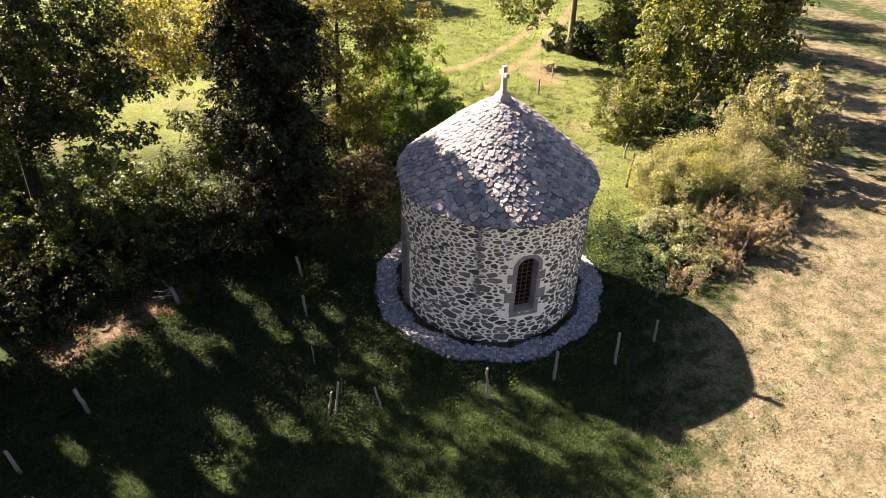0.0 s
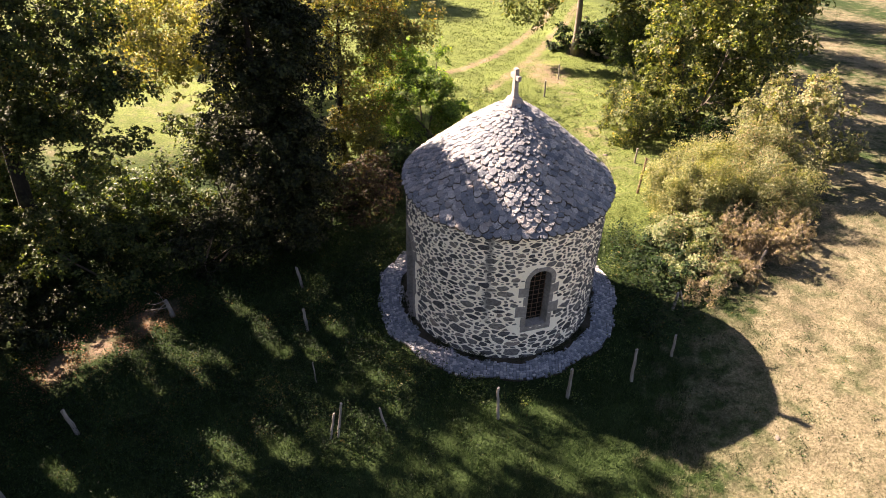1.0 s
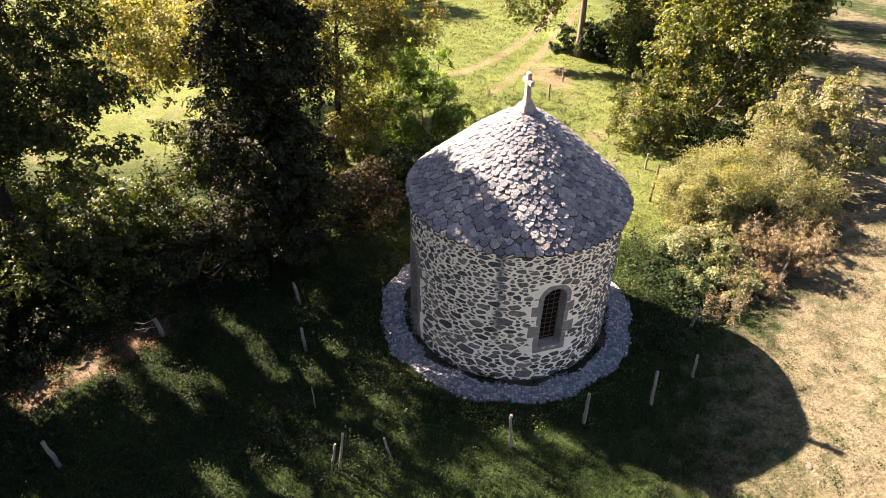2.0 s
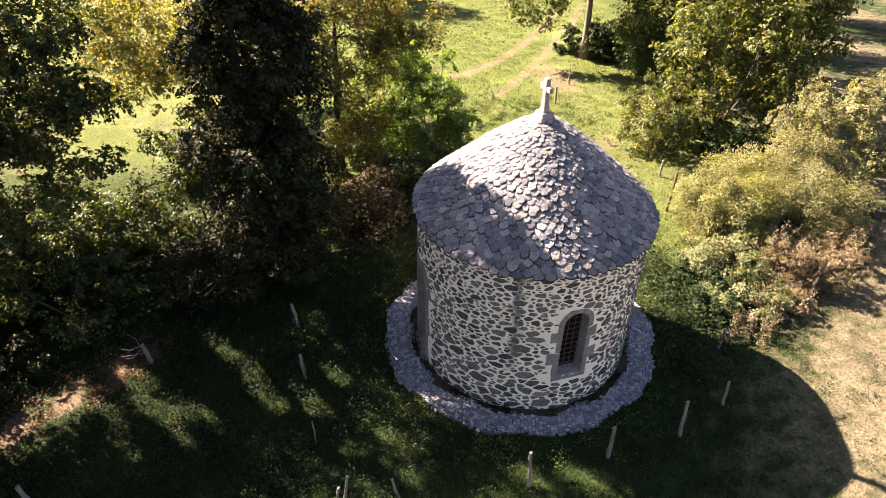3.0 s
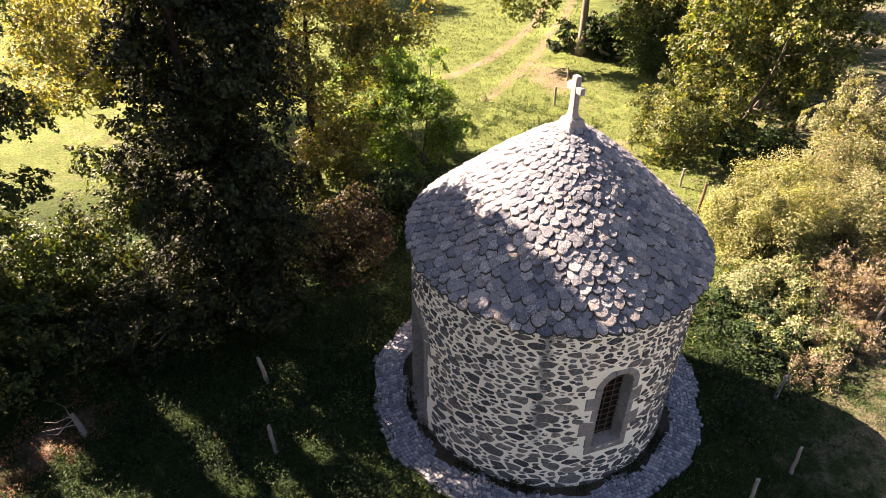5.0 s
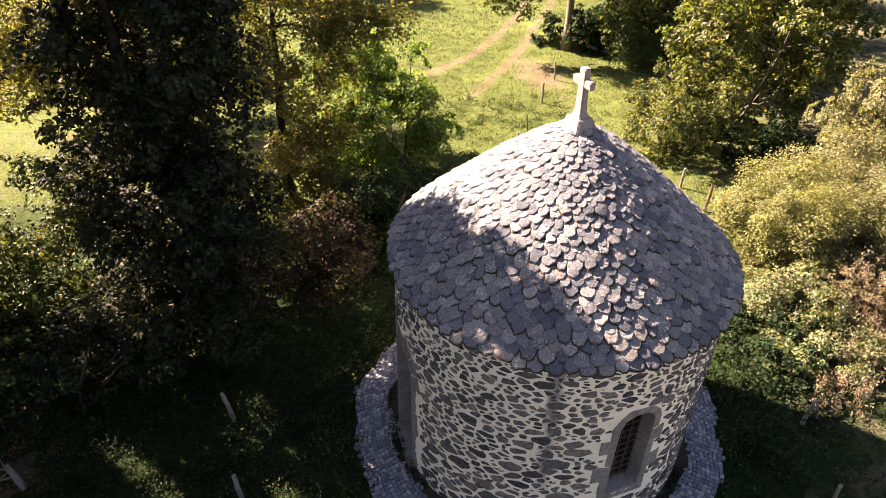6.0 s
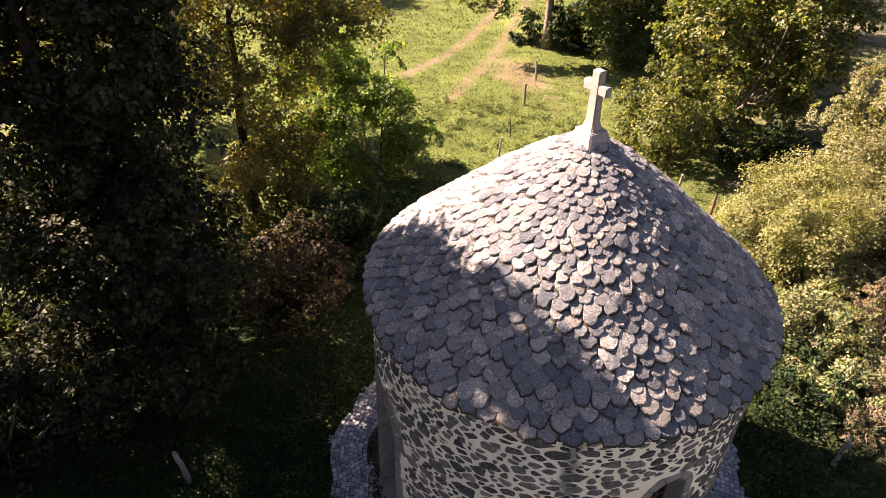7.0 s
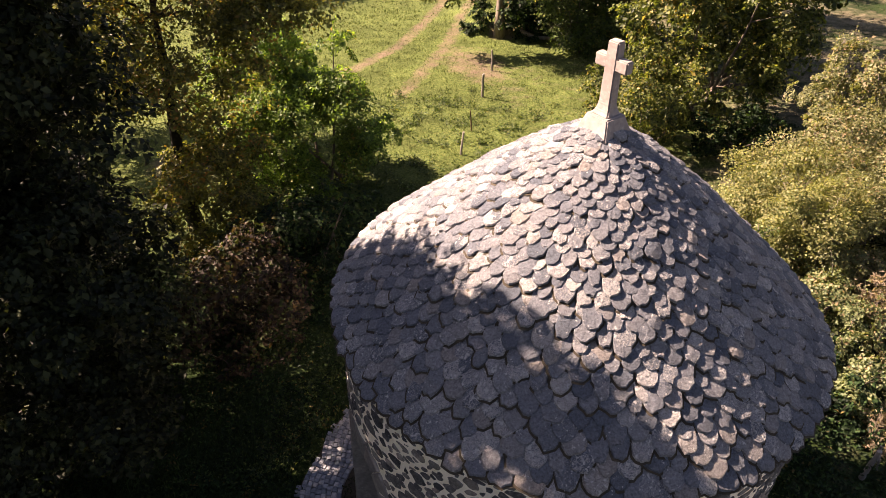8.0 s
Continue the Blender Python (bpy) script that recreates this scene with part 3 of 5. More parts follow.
for c, poly in rubble_cells(rng):
    pu, pz = c[0] + poly[:, 0], c[1] + poly[:, 1]
    wide = 0.28 if (1.45 < c[1] < 1.87 or 2.12 < c[1] < 2.47) else 0.13
    gw = arch_gap(pu, pz, WIN_AZ, WIN_HALF + wide, 0.96, WIN_SPRING).min()
    gd_ = min(arch_gap(pu, pz, DOOR_AZ, DOOR_HALF + 0.19, -1, DOOR_SPRING).min(), arch_gap(c[0], c[1], DOOR_AZ, DOOR_HALF + 0.34, 1.95, DOOR_SPRING))
    if gw < 0 or gd_ < 0 or pz.max() > Z_EAVE + 0.05:
        continue
    az = (math.degrees(c[0] / RW) + 100 + 180) % 360 - 180
    STONES.append((abs(az), c, poly))
STONES.sort(key=lambda s: s[0])

# roof: a boarded cone under rows of slabs
PROF_R = (0.0, 0.2, 0.6, 1.0, 1.4, 1.8, 2.25, 2.74, 3.0)
PROF_Z = (6.20, 6.07, 5.83, 5.52, 5.19, 4.82, 4.42, 3.97, 3.72)


def roof_z(r):
    return np.interp(r, PROF_R, PROF_Z)


roof = under("roof", None, chapel, "conical roof of overlapping rough dark stone slabs")
rr_ = np.array([0.02, 0.3, 0.6, 1.0, 1.4, 1.8, 2.25, 2.585])
sides = 96
ang = np.linspace(0, 2 * np.pi, sides, endpoint=False)
RV = [np.stack([r * np.cos(ang), r * np.sin(ang), np.full(sides, roof_z(r) - 0.03)], 1) for r in rr_]
RV += [np.stack([r * np.cos(ang), r * np.sin(ang), np.full(sides, roof_z(r) - 0.10)], 1) for r in rr_[::-1]]
RF = [(k * sides + i, k * sides + (i + 1) % sides, (k + 1) * sides + (i + 1) % sides, (k + 1) * sides + i) for k in range(len(RV) - 1) for i in range(sides)]
under("roof_bed", mesh_from("roof_bed", np.concatenate(RV), RF, M_SOIL_SHADE), roof)


def slab_mesh(rng, blunt=False):
    """A split slab with a chipped round lower end; width, length and thickness are 1."""
    o = np.array([(-0.47, 1.0), (-0.50, 0.66), (-0.51, 0.42), (-0.45, 0.23), (-0.29, 0.07), (-0.11, 0.0), (0.11, 0.0), (0.29, 0.07), (0.45, 0.23), (0.51, 0.42), (0.50, 0.66), (0.47, 1.0)])
    n = len(o)
    if blunt:
        o[3:9, 1] *= 0.6
        o[3:9, 0] *= 1.05
    o[:, 0] += (rng.random(n) - 0.5) * 0.09
    o[2:10, 1] += (rng.random(8) - 0.5) * 0.09
    if rng.random() < 0.45:
        k = int(rng.integers(3, 9))
        o[k] += (np.array([0, 0.5]) - o[k]) * rng.uniform(0.08, 0.20)
    c = np.array([0.0, 0.5])
    w = np.convolve(np.tile(rng.random(n) - 0.5, 3), [0.25, 0.5, 0.25], "same")[n:2 * n]
    bot = np.c_[c + (o - c) * 0.78, np.full(n, -0.1)]
    edge = np.c_[o, 0.62 + 0.35 * w]
    ring = np.c_[c + (o - c) * (0.90 + 0.08 * (rng.random((n, 1)) - 0.5)), 0.98 + 0.35 * w]
    cen = np.array([[0.05 * (rng.random() - 0.5), 0.40, 1.12 + 0.3 * (rng.random() - 0.5)]])
    V = np.concatenate([bot, edge, ring, cen])
    F = [(r * n + i, r * n + (i + 1) % n, (r + 1) * n + (i + 1) % n, (r + 1) * n + i) for r in range(2) for i in range(n) if i < n - 1]
    F += [(2 * n + i, 2 * n + (i + 1) % n, 3 * n) for i in range(n)]
    return V, [f[::-1] for f in F]


rng = np.random.default_rng(23)
SLAB_SHAPES = [slab_mesh(rng, k > 17) for k in range(24)]
SLAB_MESHES = [mesh_from("roof_slab", V, F, M_ROOF) for V, F in SLAB_SHAPES]
SLABS = []
r, row, n = 2.725, 0, 0
while r > 0.24:
    f = (r - 0.25) / 2.5
    width, step = 0.125 + 0.105 * f, 0.076 + 0.058 * f
    want = 2 * math.pi * r / width
    if n == 0 or not 0.93 < want / n < 1.07:
        n, phase = max(6, int(round(want))), rng.random()
    slope = math.atan2(float(roof_z(max(0.05, r - 0.1)) - roof_z(r)), min(0.1, r - 0.05)) if r > 0.3 else radians(35)
    edges = np.arange(n + 1) + phase + 0.5 * (row % 2) + 0.30 * (rng.random(n + 1) - 0.5)
    edges[n] = edges[0] + n
    for k in range(n):
        w = (edges[k + 1] - edges[k]) * 2 * math.pi * r / n
        a = (edges[k] + edges[k + 1]) / 2 * 2 * math.pi / n
        rj = r + rng.uniform(-0.022, 0.022) * (0.4 + 0.6 * f)
        size = (w * rng.uniform(0.92, 0.98), step * 2.25 * rng.uniform(0.93, 1.08), rng.uniform(0.038, 0.058))
        tilt = slope - radians(rng.uniform(9.0, 13.0))
        m = Matrix.Translation((rj * math.cos(a), rj * math.sin(a), float(roof_z(rj)) - 0.012 + rng.uniform(-0.004, 0.008)))
        m = m @ Matrix.Rotation(a + math.pi / 2, 4, "Z") @ Matrix.Rotation(tilt, 4, "X") @ Matrix.Rotation(radians(rng.uniform(-5, 5)), 4, "Z") @ Matrix.Rotation(radians(rng.uniform(-3.5, 3.5)), 4, "Y")
        SLABS.append((abs((math.degrees(a) + 105 + 180) % 360 - 180) - 12 * f, m @ Matrix.Diagonal((*size, 1)), int(rng.integers(18)) if row else int(rng.integers(18, 24))))
    r -= step * math.cos(slope)
    row += 1
SLABS.sort(key=lambda s: s[0])


# cross
def lathe_square(levels, cx=0.0, cy=0.0):
    """A square shaft through (z, half width x, half width y) levels."""
    V, F = [], []
    for z, hx, hy in levels:
        V += [(cx - hx, cy - hy, z), (cx + hx, cy - hy, z), (cx + hx, cy + hy, z), (cx - hx, cy + hy, z)]
    n = len(levels)
    F = [(4 * k + i, 4 * k + (i + 1) % 4, 4 * k + 4 + (i + 1) % 4, 4 * k + 4 + i) for k in range(n - 1) for i in range(4)]
    F += [(3, 2, 1, 0), (4 * n - 4, 4 * n - 3, 4 * n - 2, 4 * n - 1)]
    return np.array(V), F


def chamfered(name, V, F, material, width=0.012):
    bm = bmesh.new()
    vs = [bm.verts.new(v) for v in V]
    for f in F:
        bm.faces.new([vs[i] for i in f])
    bmesh.ops.bevel(bm, geom=bm.edges[:], offset=width, segments=2, affect="EDGES", clamp_overlap=True)
    return bm_mesh(name, bm, material)


cross = under("cross", None, chapel, "weathered grey stone cross on a tapered pedestal")
cross.matrix_world = Matrix.Translation((0.0, 0.0, 5.96)) @ Matrix.Rotation(radians(-65), 4, "Z") @ Matrix.Rotation(radians(-1.5), 4, "Y")
V, F = lathe_square([(-0.04, 0.25, 0.25), (0.06, 0.205, 0.205), (0.26, 0.14, 0.135), (0.29, 0.13, 0.125)])
under("pedestal", chamfered("pedestal", V, F, M_CROSS), cross)
V, F = lathe_square([(0.285, 0.105, 0.105), (0.33, 0.085, 0.072), (0.40, 0.07, 0.056), (0.99, 0.062, 0.05)])
under("shaft", chamfered("shaft", V, F, M_CROSS), cross)
V, F = lathe_square([(0.725, 0.19, 0.046), (0.845, 0.19, 0.046)])
under("arm", chamfered("arm", V, F, M_CROSS), cross)

# paved ring of setts round the foot, with dark soil against the wall
def ring_edge(a):
    return 3.395 + 0.05 * np.sin(9 * a + 0.6) + 0.035 * np.sin(17 * a + 2.0) + 0.05 * np.sin(2 * a + 1.0)


sides = 160
ang = np.linspace(0, 2 * np.pi, sides, endpoint=False)
ex, ey = ring_edge(ang) * np.cos(ang), ring_edge(ang) * np.sin(ang)
AV = np.concatenate([np.stack([2.5 * np.cos(ang), 2.5 * np.sin(ang), np.full(sides, 0.045)], 1), np.stack([ex, ey, np.full(sides, 0.02)], 1),
                     np.stack([ex * 1.01, ey * 1.01, np.full(sides, -0.12)], 1), np.stack([2.5 * np.cos(ang), 2.5 * np.sin(ang), np.full(sides, -0.12)], 1)])
AF = [(k * sides + i, k * sides + (i + 1) % sides, ((k + 1) % 4) * sides + (i + 1) % sides, ((k + 1) % 4) * sides + i) for k in range(4) for i in range(sides)]
pavement = tagged(new("pavement", mesh_from("pavement", AV, [f[::-1] for f in AF], M_SOIL_SHADE)), "ring of grey granite setts round the chapel", "paving", kind="structure")


def sett_mesh(rng):
    o = np.array([(-0.5, -0.5), (0.5, -0.5), (0.5, 0.5), (-0.5, 0.5)]) + (rng.random((4, 2)) - 0.5) * 0.12
    V = np.concatenate([np.c_[o, np.zeros(4)], np.c_[o * 0.98, np.full(4, 0.80)], np.c_[o * 0.84, np.full(4, 1.0) + (rng.random(4) - 0.5) * 0.1]])
    F = [(r * 4 + i, r * 4 + (i + 1) % 4, r * 4 + 4 + (i + 1) % 4, r * 4 + 4 + i) for r in range(2) for i in range(4)] + [(8, 9, 10, 11)]
    return V, F


rng = np.random.default_rng(31)
SETT_SHAPES = [sett_mesh(rng) for _ in range(10)]
SETT_MESHES = [mesh_from("sett", V, F, M_SETT) for V, F in SETT_SHAPES]
SETTS = []
fans, swing = 16, 0.10
r = 2.55
row = 0
while r < 3.55:
    n = int(2 * math.pi * r / 0.084)
    for k in range(n):
        a = 2 * math.pi * (k + 0.5 * (row % 2) + rng.uniform(-0.06, 0.06)) / n
        ph = (a * fans / (2 * math.pi)) % 1.0
        rad = r + swing * math.sin(math.pi * ph) - 0.06
        inner = 2.76 + 0.05 * math.sin(7 * a) + 0.06 * math.sin(13 * a + 1) + rng.uniform(-0.03, 0.03)
        if rad < inner or rad > float(ring_edge(a)) + rng.uniform(-0.03, 0.02):
            continue
        turn = a + math.pi / 2 - math.atan(swing * 0.5 * fans / r * math.cos(math.pi * ph)) + rng.uniform(-0.05, 0.05)
        h = 0.05 + rng.uniform(-0.003, 0.004)
        m = Matrix.Translation((rad * math.cos(a), rad * math.sin(a), 0.018)) @ Matrix.Rotation(turn, 4, "Z") @ Matrix.Diagonal((0.082 * rng.uniform(0.92, 1.04), 0.074 * rng.uniform(0.92, 1.05), h, 1))
        SETTS.append((abs((math.degrees(a) + 100 + 180) % 360 - 180), m, int(rng.integers(10))))
    r += 0.077
    row += 1
SETTS.sort(key=lambda s: s[0])


# ---------------------------------------------------------------- plants
def unit(v):
    return v / (np.linalg.norm(v, axis=-1, keepdims=True) + 1e-9)


def leaf_cloud(P, N, size, rng, slim=0.72):
    """A folded two-triangle leaf at each place, facing about N."""
    n = len(P)
    N = unit(N)
    t = unit(np.cross(N, rng.normal(size=(n, 3))))
    b = np.cross(N, t)
    s = (size * rng.uniform(0.65, 1.35, n))[:, None]
    fold = N * s * 0.16
    V = np.stack([P - t * s * 0.5, P + b * s * slim * 0.5 + fold, P + t * s * 0.55 - fold * 0.8, P - b * s * slim * 0.5 + fold], 1).reshape(-1, 3)
    k = np.arange(n)[:, None] * 4
    return V, np.concatenate([k + [[0, 1, 2]], k + [[0, 2, 3]]], 1).reshape(-1, 3)


def blobs_in(rng, n, centre, radii, blob, low=-1.0):
    """Lumps of a crown spread over an ellipsoid, mostly towards its outside."""
    out = []
    while len(out) < n:
        p = rng.uniform(-1, 1, 3)
        q = np.linalg.norm(p)
        if q > 1 or q < 0.35 or p[2] < low:
            continue
        out.append((*(np.array(centre) + p * radii), blob * rng.uniform(0.7, 1.3)))
    return out


# spots of the ground (x, y, radius) that the sun reaches through gaps in the leaves, and how near the spot leaves stay
GAPS = [(-7.4, -0.5, 0.3, 1.5), (-6.5, -1.4, 0.3, 1.5), (-5.9, -2.2, 0.32, 1.5), (-4.9, -2.5, 0.28, 1.5), (-4.5, -1.6, 0.22, 1.5), (-3.2, -3.4, 0.22, 1.5), (-2.7, -4.4, 0.22, 1.5), (-7.6, -3.3, 0.16, 1.5),
        (-8.6, -2.3, 0.30, 1.5), (-9.3, -1.4, 0.38, 1.5), (-3.4, -4.8, 0.25, 1.5), (-6.4, -5.5, 0.36, 1.5), (-5.3, -5.4, 0.4, 1.5), (-8.4, -7.1, 0.36, 1.5), (-6.6, -6.9, 0.32, 1.5), (-10.2, -6.1, 0.28, 1.5),
        (-0.3, -4.4, 0.26, 1.5), (0.9, -4.4, 0.29, 1.5), (0.3, -5.8, 0.23, 1.5), (-1.9, -6.0, 0.2, 1.5), (1.1, -6.3, 0.26, 1.5), (-9.0, 2.4, 0.5, 3.2), (-9.9, 1.9, 0.5, 3.4),
        (-10.7, 1.2, 0.5, 3.4), (-8.2, 2.9, 0.4, 3.2), (-11.3, 0.2, 0.45, 3.4), (-12.2, 0.6, 0.5, 3.4), (-7.6, 3.6, 0.4, 3.0), (-2.6, 0.9, 0.08, 2.0), (-3.2, -0.5, 0.09, 2.0), (-2.9, 0.2, 0.07, 2.0),
        (-2.9, -1.3, 0.08, 2.0)]


def sunlit_gaps(P, rng):
    """True for the leaves that stand clear of the gaps, which are taller than wide and uneven."""
    to_sun = unit(np.array([SUN_X, SUN_Y, math.tan(SUN_EL)]))
    level = np.array([0.577, 0.816, 0.0])
    rise = np.cross(to_sun, level)
    ok = np.ones(len(P), dtype=bool)
    edge = 0.85 + 0.35 * np.sin(P[:, 0] * 5.1 + P[:, 2] * 4.3) * np.sin(P[:, 1] * 4.7 - P[:, 2] * 3.1)
    for x, y, r, clear in GAPS:
        q = P - np.array([x, y, float(ground_z(x, y))])
        off = np.hypot(q @ level, (q @ rise) / 1.7)
        ok &= (q @ to_sun < clear) | (off > r * edge * rng.uniform(0.85, 1.15, len(P)))
    return ok


def plant(name, label, category, x, y, blobs, leaf_mat, bark, leaf=0.09, density=300, trunk_r=0.12, stems=1, height=None, lean=(0, 0), seed=1, group="", shoots=0, up=1.0, twig_every=3, coarse=99.0, wiggle=0.035, loose=0.24, gaps=True, slim=0.72, inner=22, shoot=0.75):
    """A tree or shrub: trunk and limbs in one mesh, leaves in another. blobs: (x, y, z, radius) in metres."""
    rng = np.random.default_rng(seed)
    z0 = float(ground_z(x, y)) - 0.08
    root = tagged(empty(name, x, y, z0), label, category, group)
    wood = Soup()
    B = np.array(blobs, dtype=float)
    top = height or B[:, 2].max()
    base = np.array([x, y, z0])
    axes = []
    for s in range(stems):
        spread = 0 if stems == 1 else 1
        foot = base + np.array([rng.normal() * 0.25, rng.normal() * 0.25, 0]) * spread
        aim = np.array([x + lean[0], y + lean[1], top]) if stems == 1 else B[rng.integers(len(B)), :3]
        t = np.linspace(0, 1, 9)[:, None]
        line = foot + (aim - foot) * t + np.cumsum(rng.normal(size=(9, 3)) * wiggle * (top - z0) / 5, axis=0) * np.array([1, 1, 0.2]) * (t > 0)
        rad = trunk_r * (1 - 0.85 * t[:, 0]) + 0.006
        rad[0] *= 1.35
        wood.add(*tube(line, rad, 9 if trunk_r > 0.1 else 5))
        axes.append((line, rad))
    LP, LN, LS = [], [], []
    nodes = np.concatenate([line[2 if stems == 1 and top > 5 else 0:] for line, _ in axes])
    girth = np.concatenate([rad[2 if stems == 1 and top > 5 else 0:] for _, rad in axes])
    cost = np.zeros(len(nodes))
    far = np.array([np.linalg.norm(nodes - b[:3], axis=1).min() for b in B])
    for bx, by, bz, br in B[np.argsort(far)]:
        c = np.array([bx, by, bz])
        away = np.linalg.norm(nodes - c, axis=1)
        k = int(np.argmin(away + 0.35 * cost + 1.5 * np.maximum(0, nodes[:, 2] - bz - 0.2)))
        p0, span = nodes[k], away[k]
        t = np.linspace(0, 1, 6)[:, None]
        limb = p0 + (c - p0) * t + np.array([0, 0, 1]) * np.sin(np.pi * t) * span * 0.10 + rng.normal(size=(6, 3)) * 0.05 * span * (t > 0) * (t < 1)
        r0 = max(0.008, min(girth[k] * 0.72, 0.016 + 0.022 * span))
        wood.add(*tube(limb, r0 * (1 - 0.6 * t[:, 0]), 5))
        nodes, girth, cost = np.vstack([nodes, limb[3], c]), np.append(girth, [r0 * 0.64, r0 * 0.4]), np.append(cost, [cost[k] + span * 0.6, cost[k] + span])
        m = max(6, int(13 * br * br * 4))
        d = unit(rng.normal(size=(m, 3)))
        cl = c + d * br * rng.uniform(0.5, 1.0, (m, 1)) * np.array([1.15, 1.15, 0.85])
        for q in range(0, m, twig_every):
            mid = (c + cl[q]) / 2 + rng.normal(size=3) * 0.06 * br
            wood.add(*tube([c, mid, cl[q]], [r0 * 0.3, r0 * 0.2, 0.003], 3))
        big = 1.9 if bz > coarse else 1.0
        per = max(3, int(density * 4 * br * br / m / (big ** 2 * (1.35 if big > 1 else 1.0))))
        # each twig end carries a flat, slightly drooping spray of leaves
        face = unit(d * 0.75 + np.array([0, 0, up * 0.8]) + rng.normal(size=(m, 3)) * 0.3)
        flat = unit(np.cross(face, rng.normal(size=(m, 3))))
        side = np.cross(face, flat)
        rad_ = loose * br * 1.35 * np.sqrt(rng.random((m, per, 1)))
        ang_ = rng.uniform(0, 2 * np.pi, (m, per, 1))
        pts = cl[:, None] + rad_ * (np.cos(ang_) * flat[:, None] + np.sin(ang_) * side[:, None])
        pts = (pts + face[:, None] * rng.normal(size=(m, per, 1)) * loose * br * 0.22).reshape(-1, 3)
        pts[:, 2] -= (rad_ * rad_ * 0.5).reshape(-1)
        LP.append(pts)
        LS.append(np.full(len(pts), leaf * big))
        LN.append(np.repeat(face, per, 0) + rng.normal(size=pts.shape) * 0.36)
        # larger leaves added inside the lump to block light and darken its gaps
        k = inner
        pts = c + unit(rng.normal(size=(k, 3))) * br * rng.uniform(0.05, 0.5, (k, 1))
        LP.append(pts)
        LS.append(np.full(k, min(0.24 * br, 1.7 * leaf * big)))
        LN.append(rng.normal(size=(k, 3)))
    for _ in range(shoots):
        b = B[rng.integers(len(B))]
        p0 = b[:3] + unit(rng.normal(size=3)) * b[3] * 0.6
        d = unit(np.array([rng.normal() * 0.35, rng.normal() * 0.35, 1.0]))
        ln = rng.uniform(0.35, 1.0) * shoot
        t = np.linspace(0, 1, 5)[:, None]
        line = p0 + d * ln * t + np.array([rng.normal(), rng.normal(), 0]) * 0.08 * t * t
        wood.add(*tube(line, 0.007 * (1 - 0.7 * t[:, 0]), 4))
        k = int(ln * 46)
        s = rng.uniform(0.1, 1.02, (k, 1))
        pts = p0 + d * ln * s + rng.normal(size=(k, 3)) * 0.045
        LP.append(pts)
        LS.append(np.full(k, leaf))
        LN.append(rng.normal(size=(k, 3)) + np.array([0, 0, 0.4]))
    P, N, S = np.concatenate(LP), np.concatenate(LN), np.concatenate(LS)
    keep = (P[:, 2] > ground_z(P[:, 0], P[:, 1]) + 0.03)
    if gaps:
        keep &= sunlit_gaps(P, rng)
    P, N, S = P[keep], N[keep], S[keep]
    V, F = leaf_cloud(P, N, S, rng, slim)
    shift = np.array([x, y, z0])
    wood.v = [v - shift for v in wood.v]
    under("trunk", wood.mesh("trunk", bark, True), root)
    under("crown", mesh_from("crown", V - shift, F, leaf_mat), root)
    return root


def sun_gap(blobs):
    """Leave open the gap in the canopy through which the sun reaches the rusty bank."""
    out = []
    for x, y, z, r in blobs:
        side, along = 0.577 * x + 0.816 * y, -0.816 * x + 0.577 * y
        ray = -0.3 + (along - 7.6) * 0.759
        if -8.6 < side < -7.0 and abs(z - ray) < 0.8 * r + 0.1:
            continue
        out.append((x, y, z, r))
    return out


rng = np.random.default_rng(77)

# tall dark tree beside the chapel, its lumps in tiers up a tapering column
col = []
for k in range(225):
    z = rng.uniform(0.3, 8.6)
    reach = float(np.interp(z, (0, 2, 6.0, 7.4, 8.2, 8.6), (1.45, 1.75, 1.6, 1.2, 0.85, 0.5)))
    a = rng.uniform(0, 2 * np.pi)
    q = reach * math.sqrt(rng.uniform(0.02, 1.0))
    col.append((-6.45 + q * math.cos(a), 2.4 + q * math.sin(a), z, rng.uniform(0.38, 0.64)))
col += [(-6.35, 2.3, 9.2, 0.45), (-6.2, 2.25, 8.75, 0.42), (-6.45, 2.15, 9.6, 0.4), (-6.0, 2.1, 8.3, 0.42)]
# lumps hidden behind the column, added only to shade the shrubs beside it
back = np.random.default_rng(78)
for k in range(44):
    col.append((-6.9 + back.uniform(-0.9, 0.9), back.uniform(4.3, 6.3), back.uniform(0.4, 5.0), back.uniform(0.4, 0.6)))
for k in range(64):
    f = k / 63
    z = 7.9 + 2.5 * f
    q = 0.62 * (1 - 0.75 * f)
    col.append((-6.50 - 0.38 * f + q * rng.uniform(-1, 1), 2.35 - 0.40 * f + q * rng.uniform(-1, 1), z, 0.46 - 0.14 * f))
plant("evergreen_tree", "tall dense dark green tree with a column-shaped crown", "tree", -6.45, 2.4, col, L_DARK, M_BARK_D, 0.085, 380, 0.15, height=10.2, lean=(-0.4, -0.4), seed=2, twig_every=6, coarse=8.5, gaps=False)

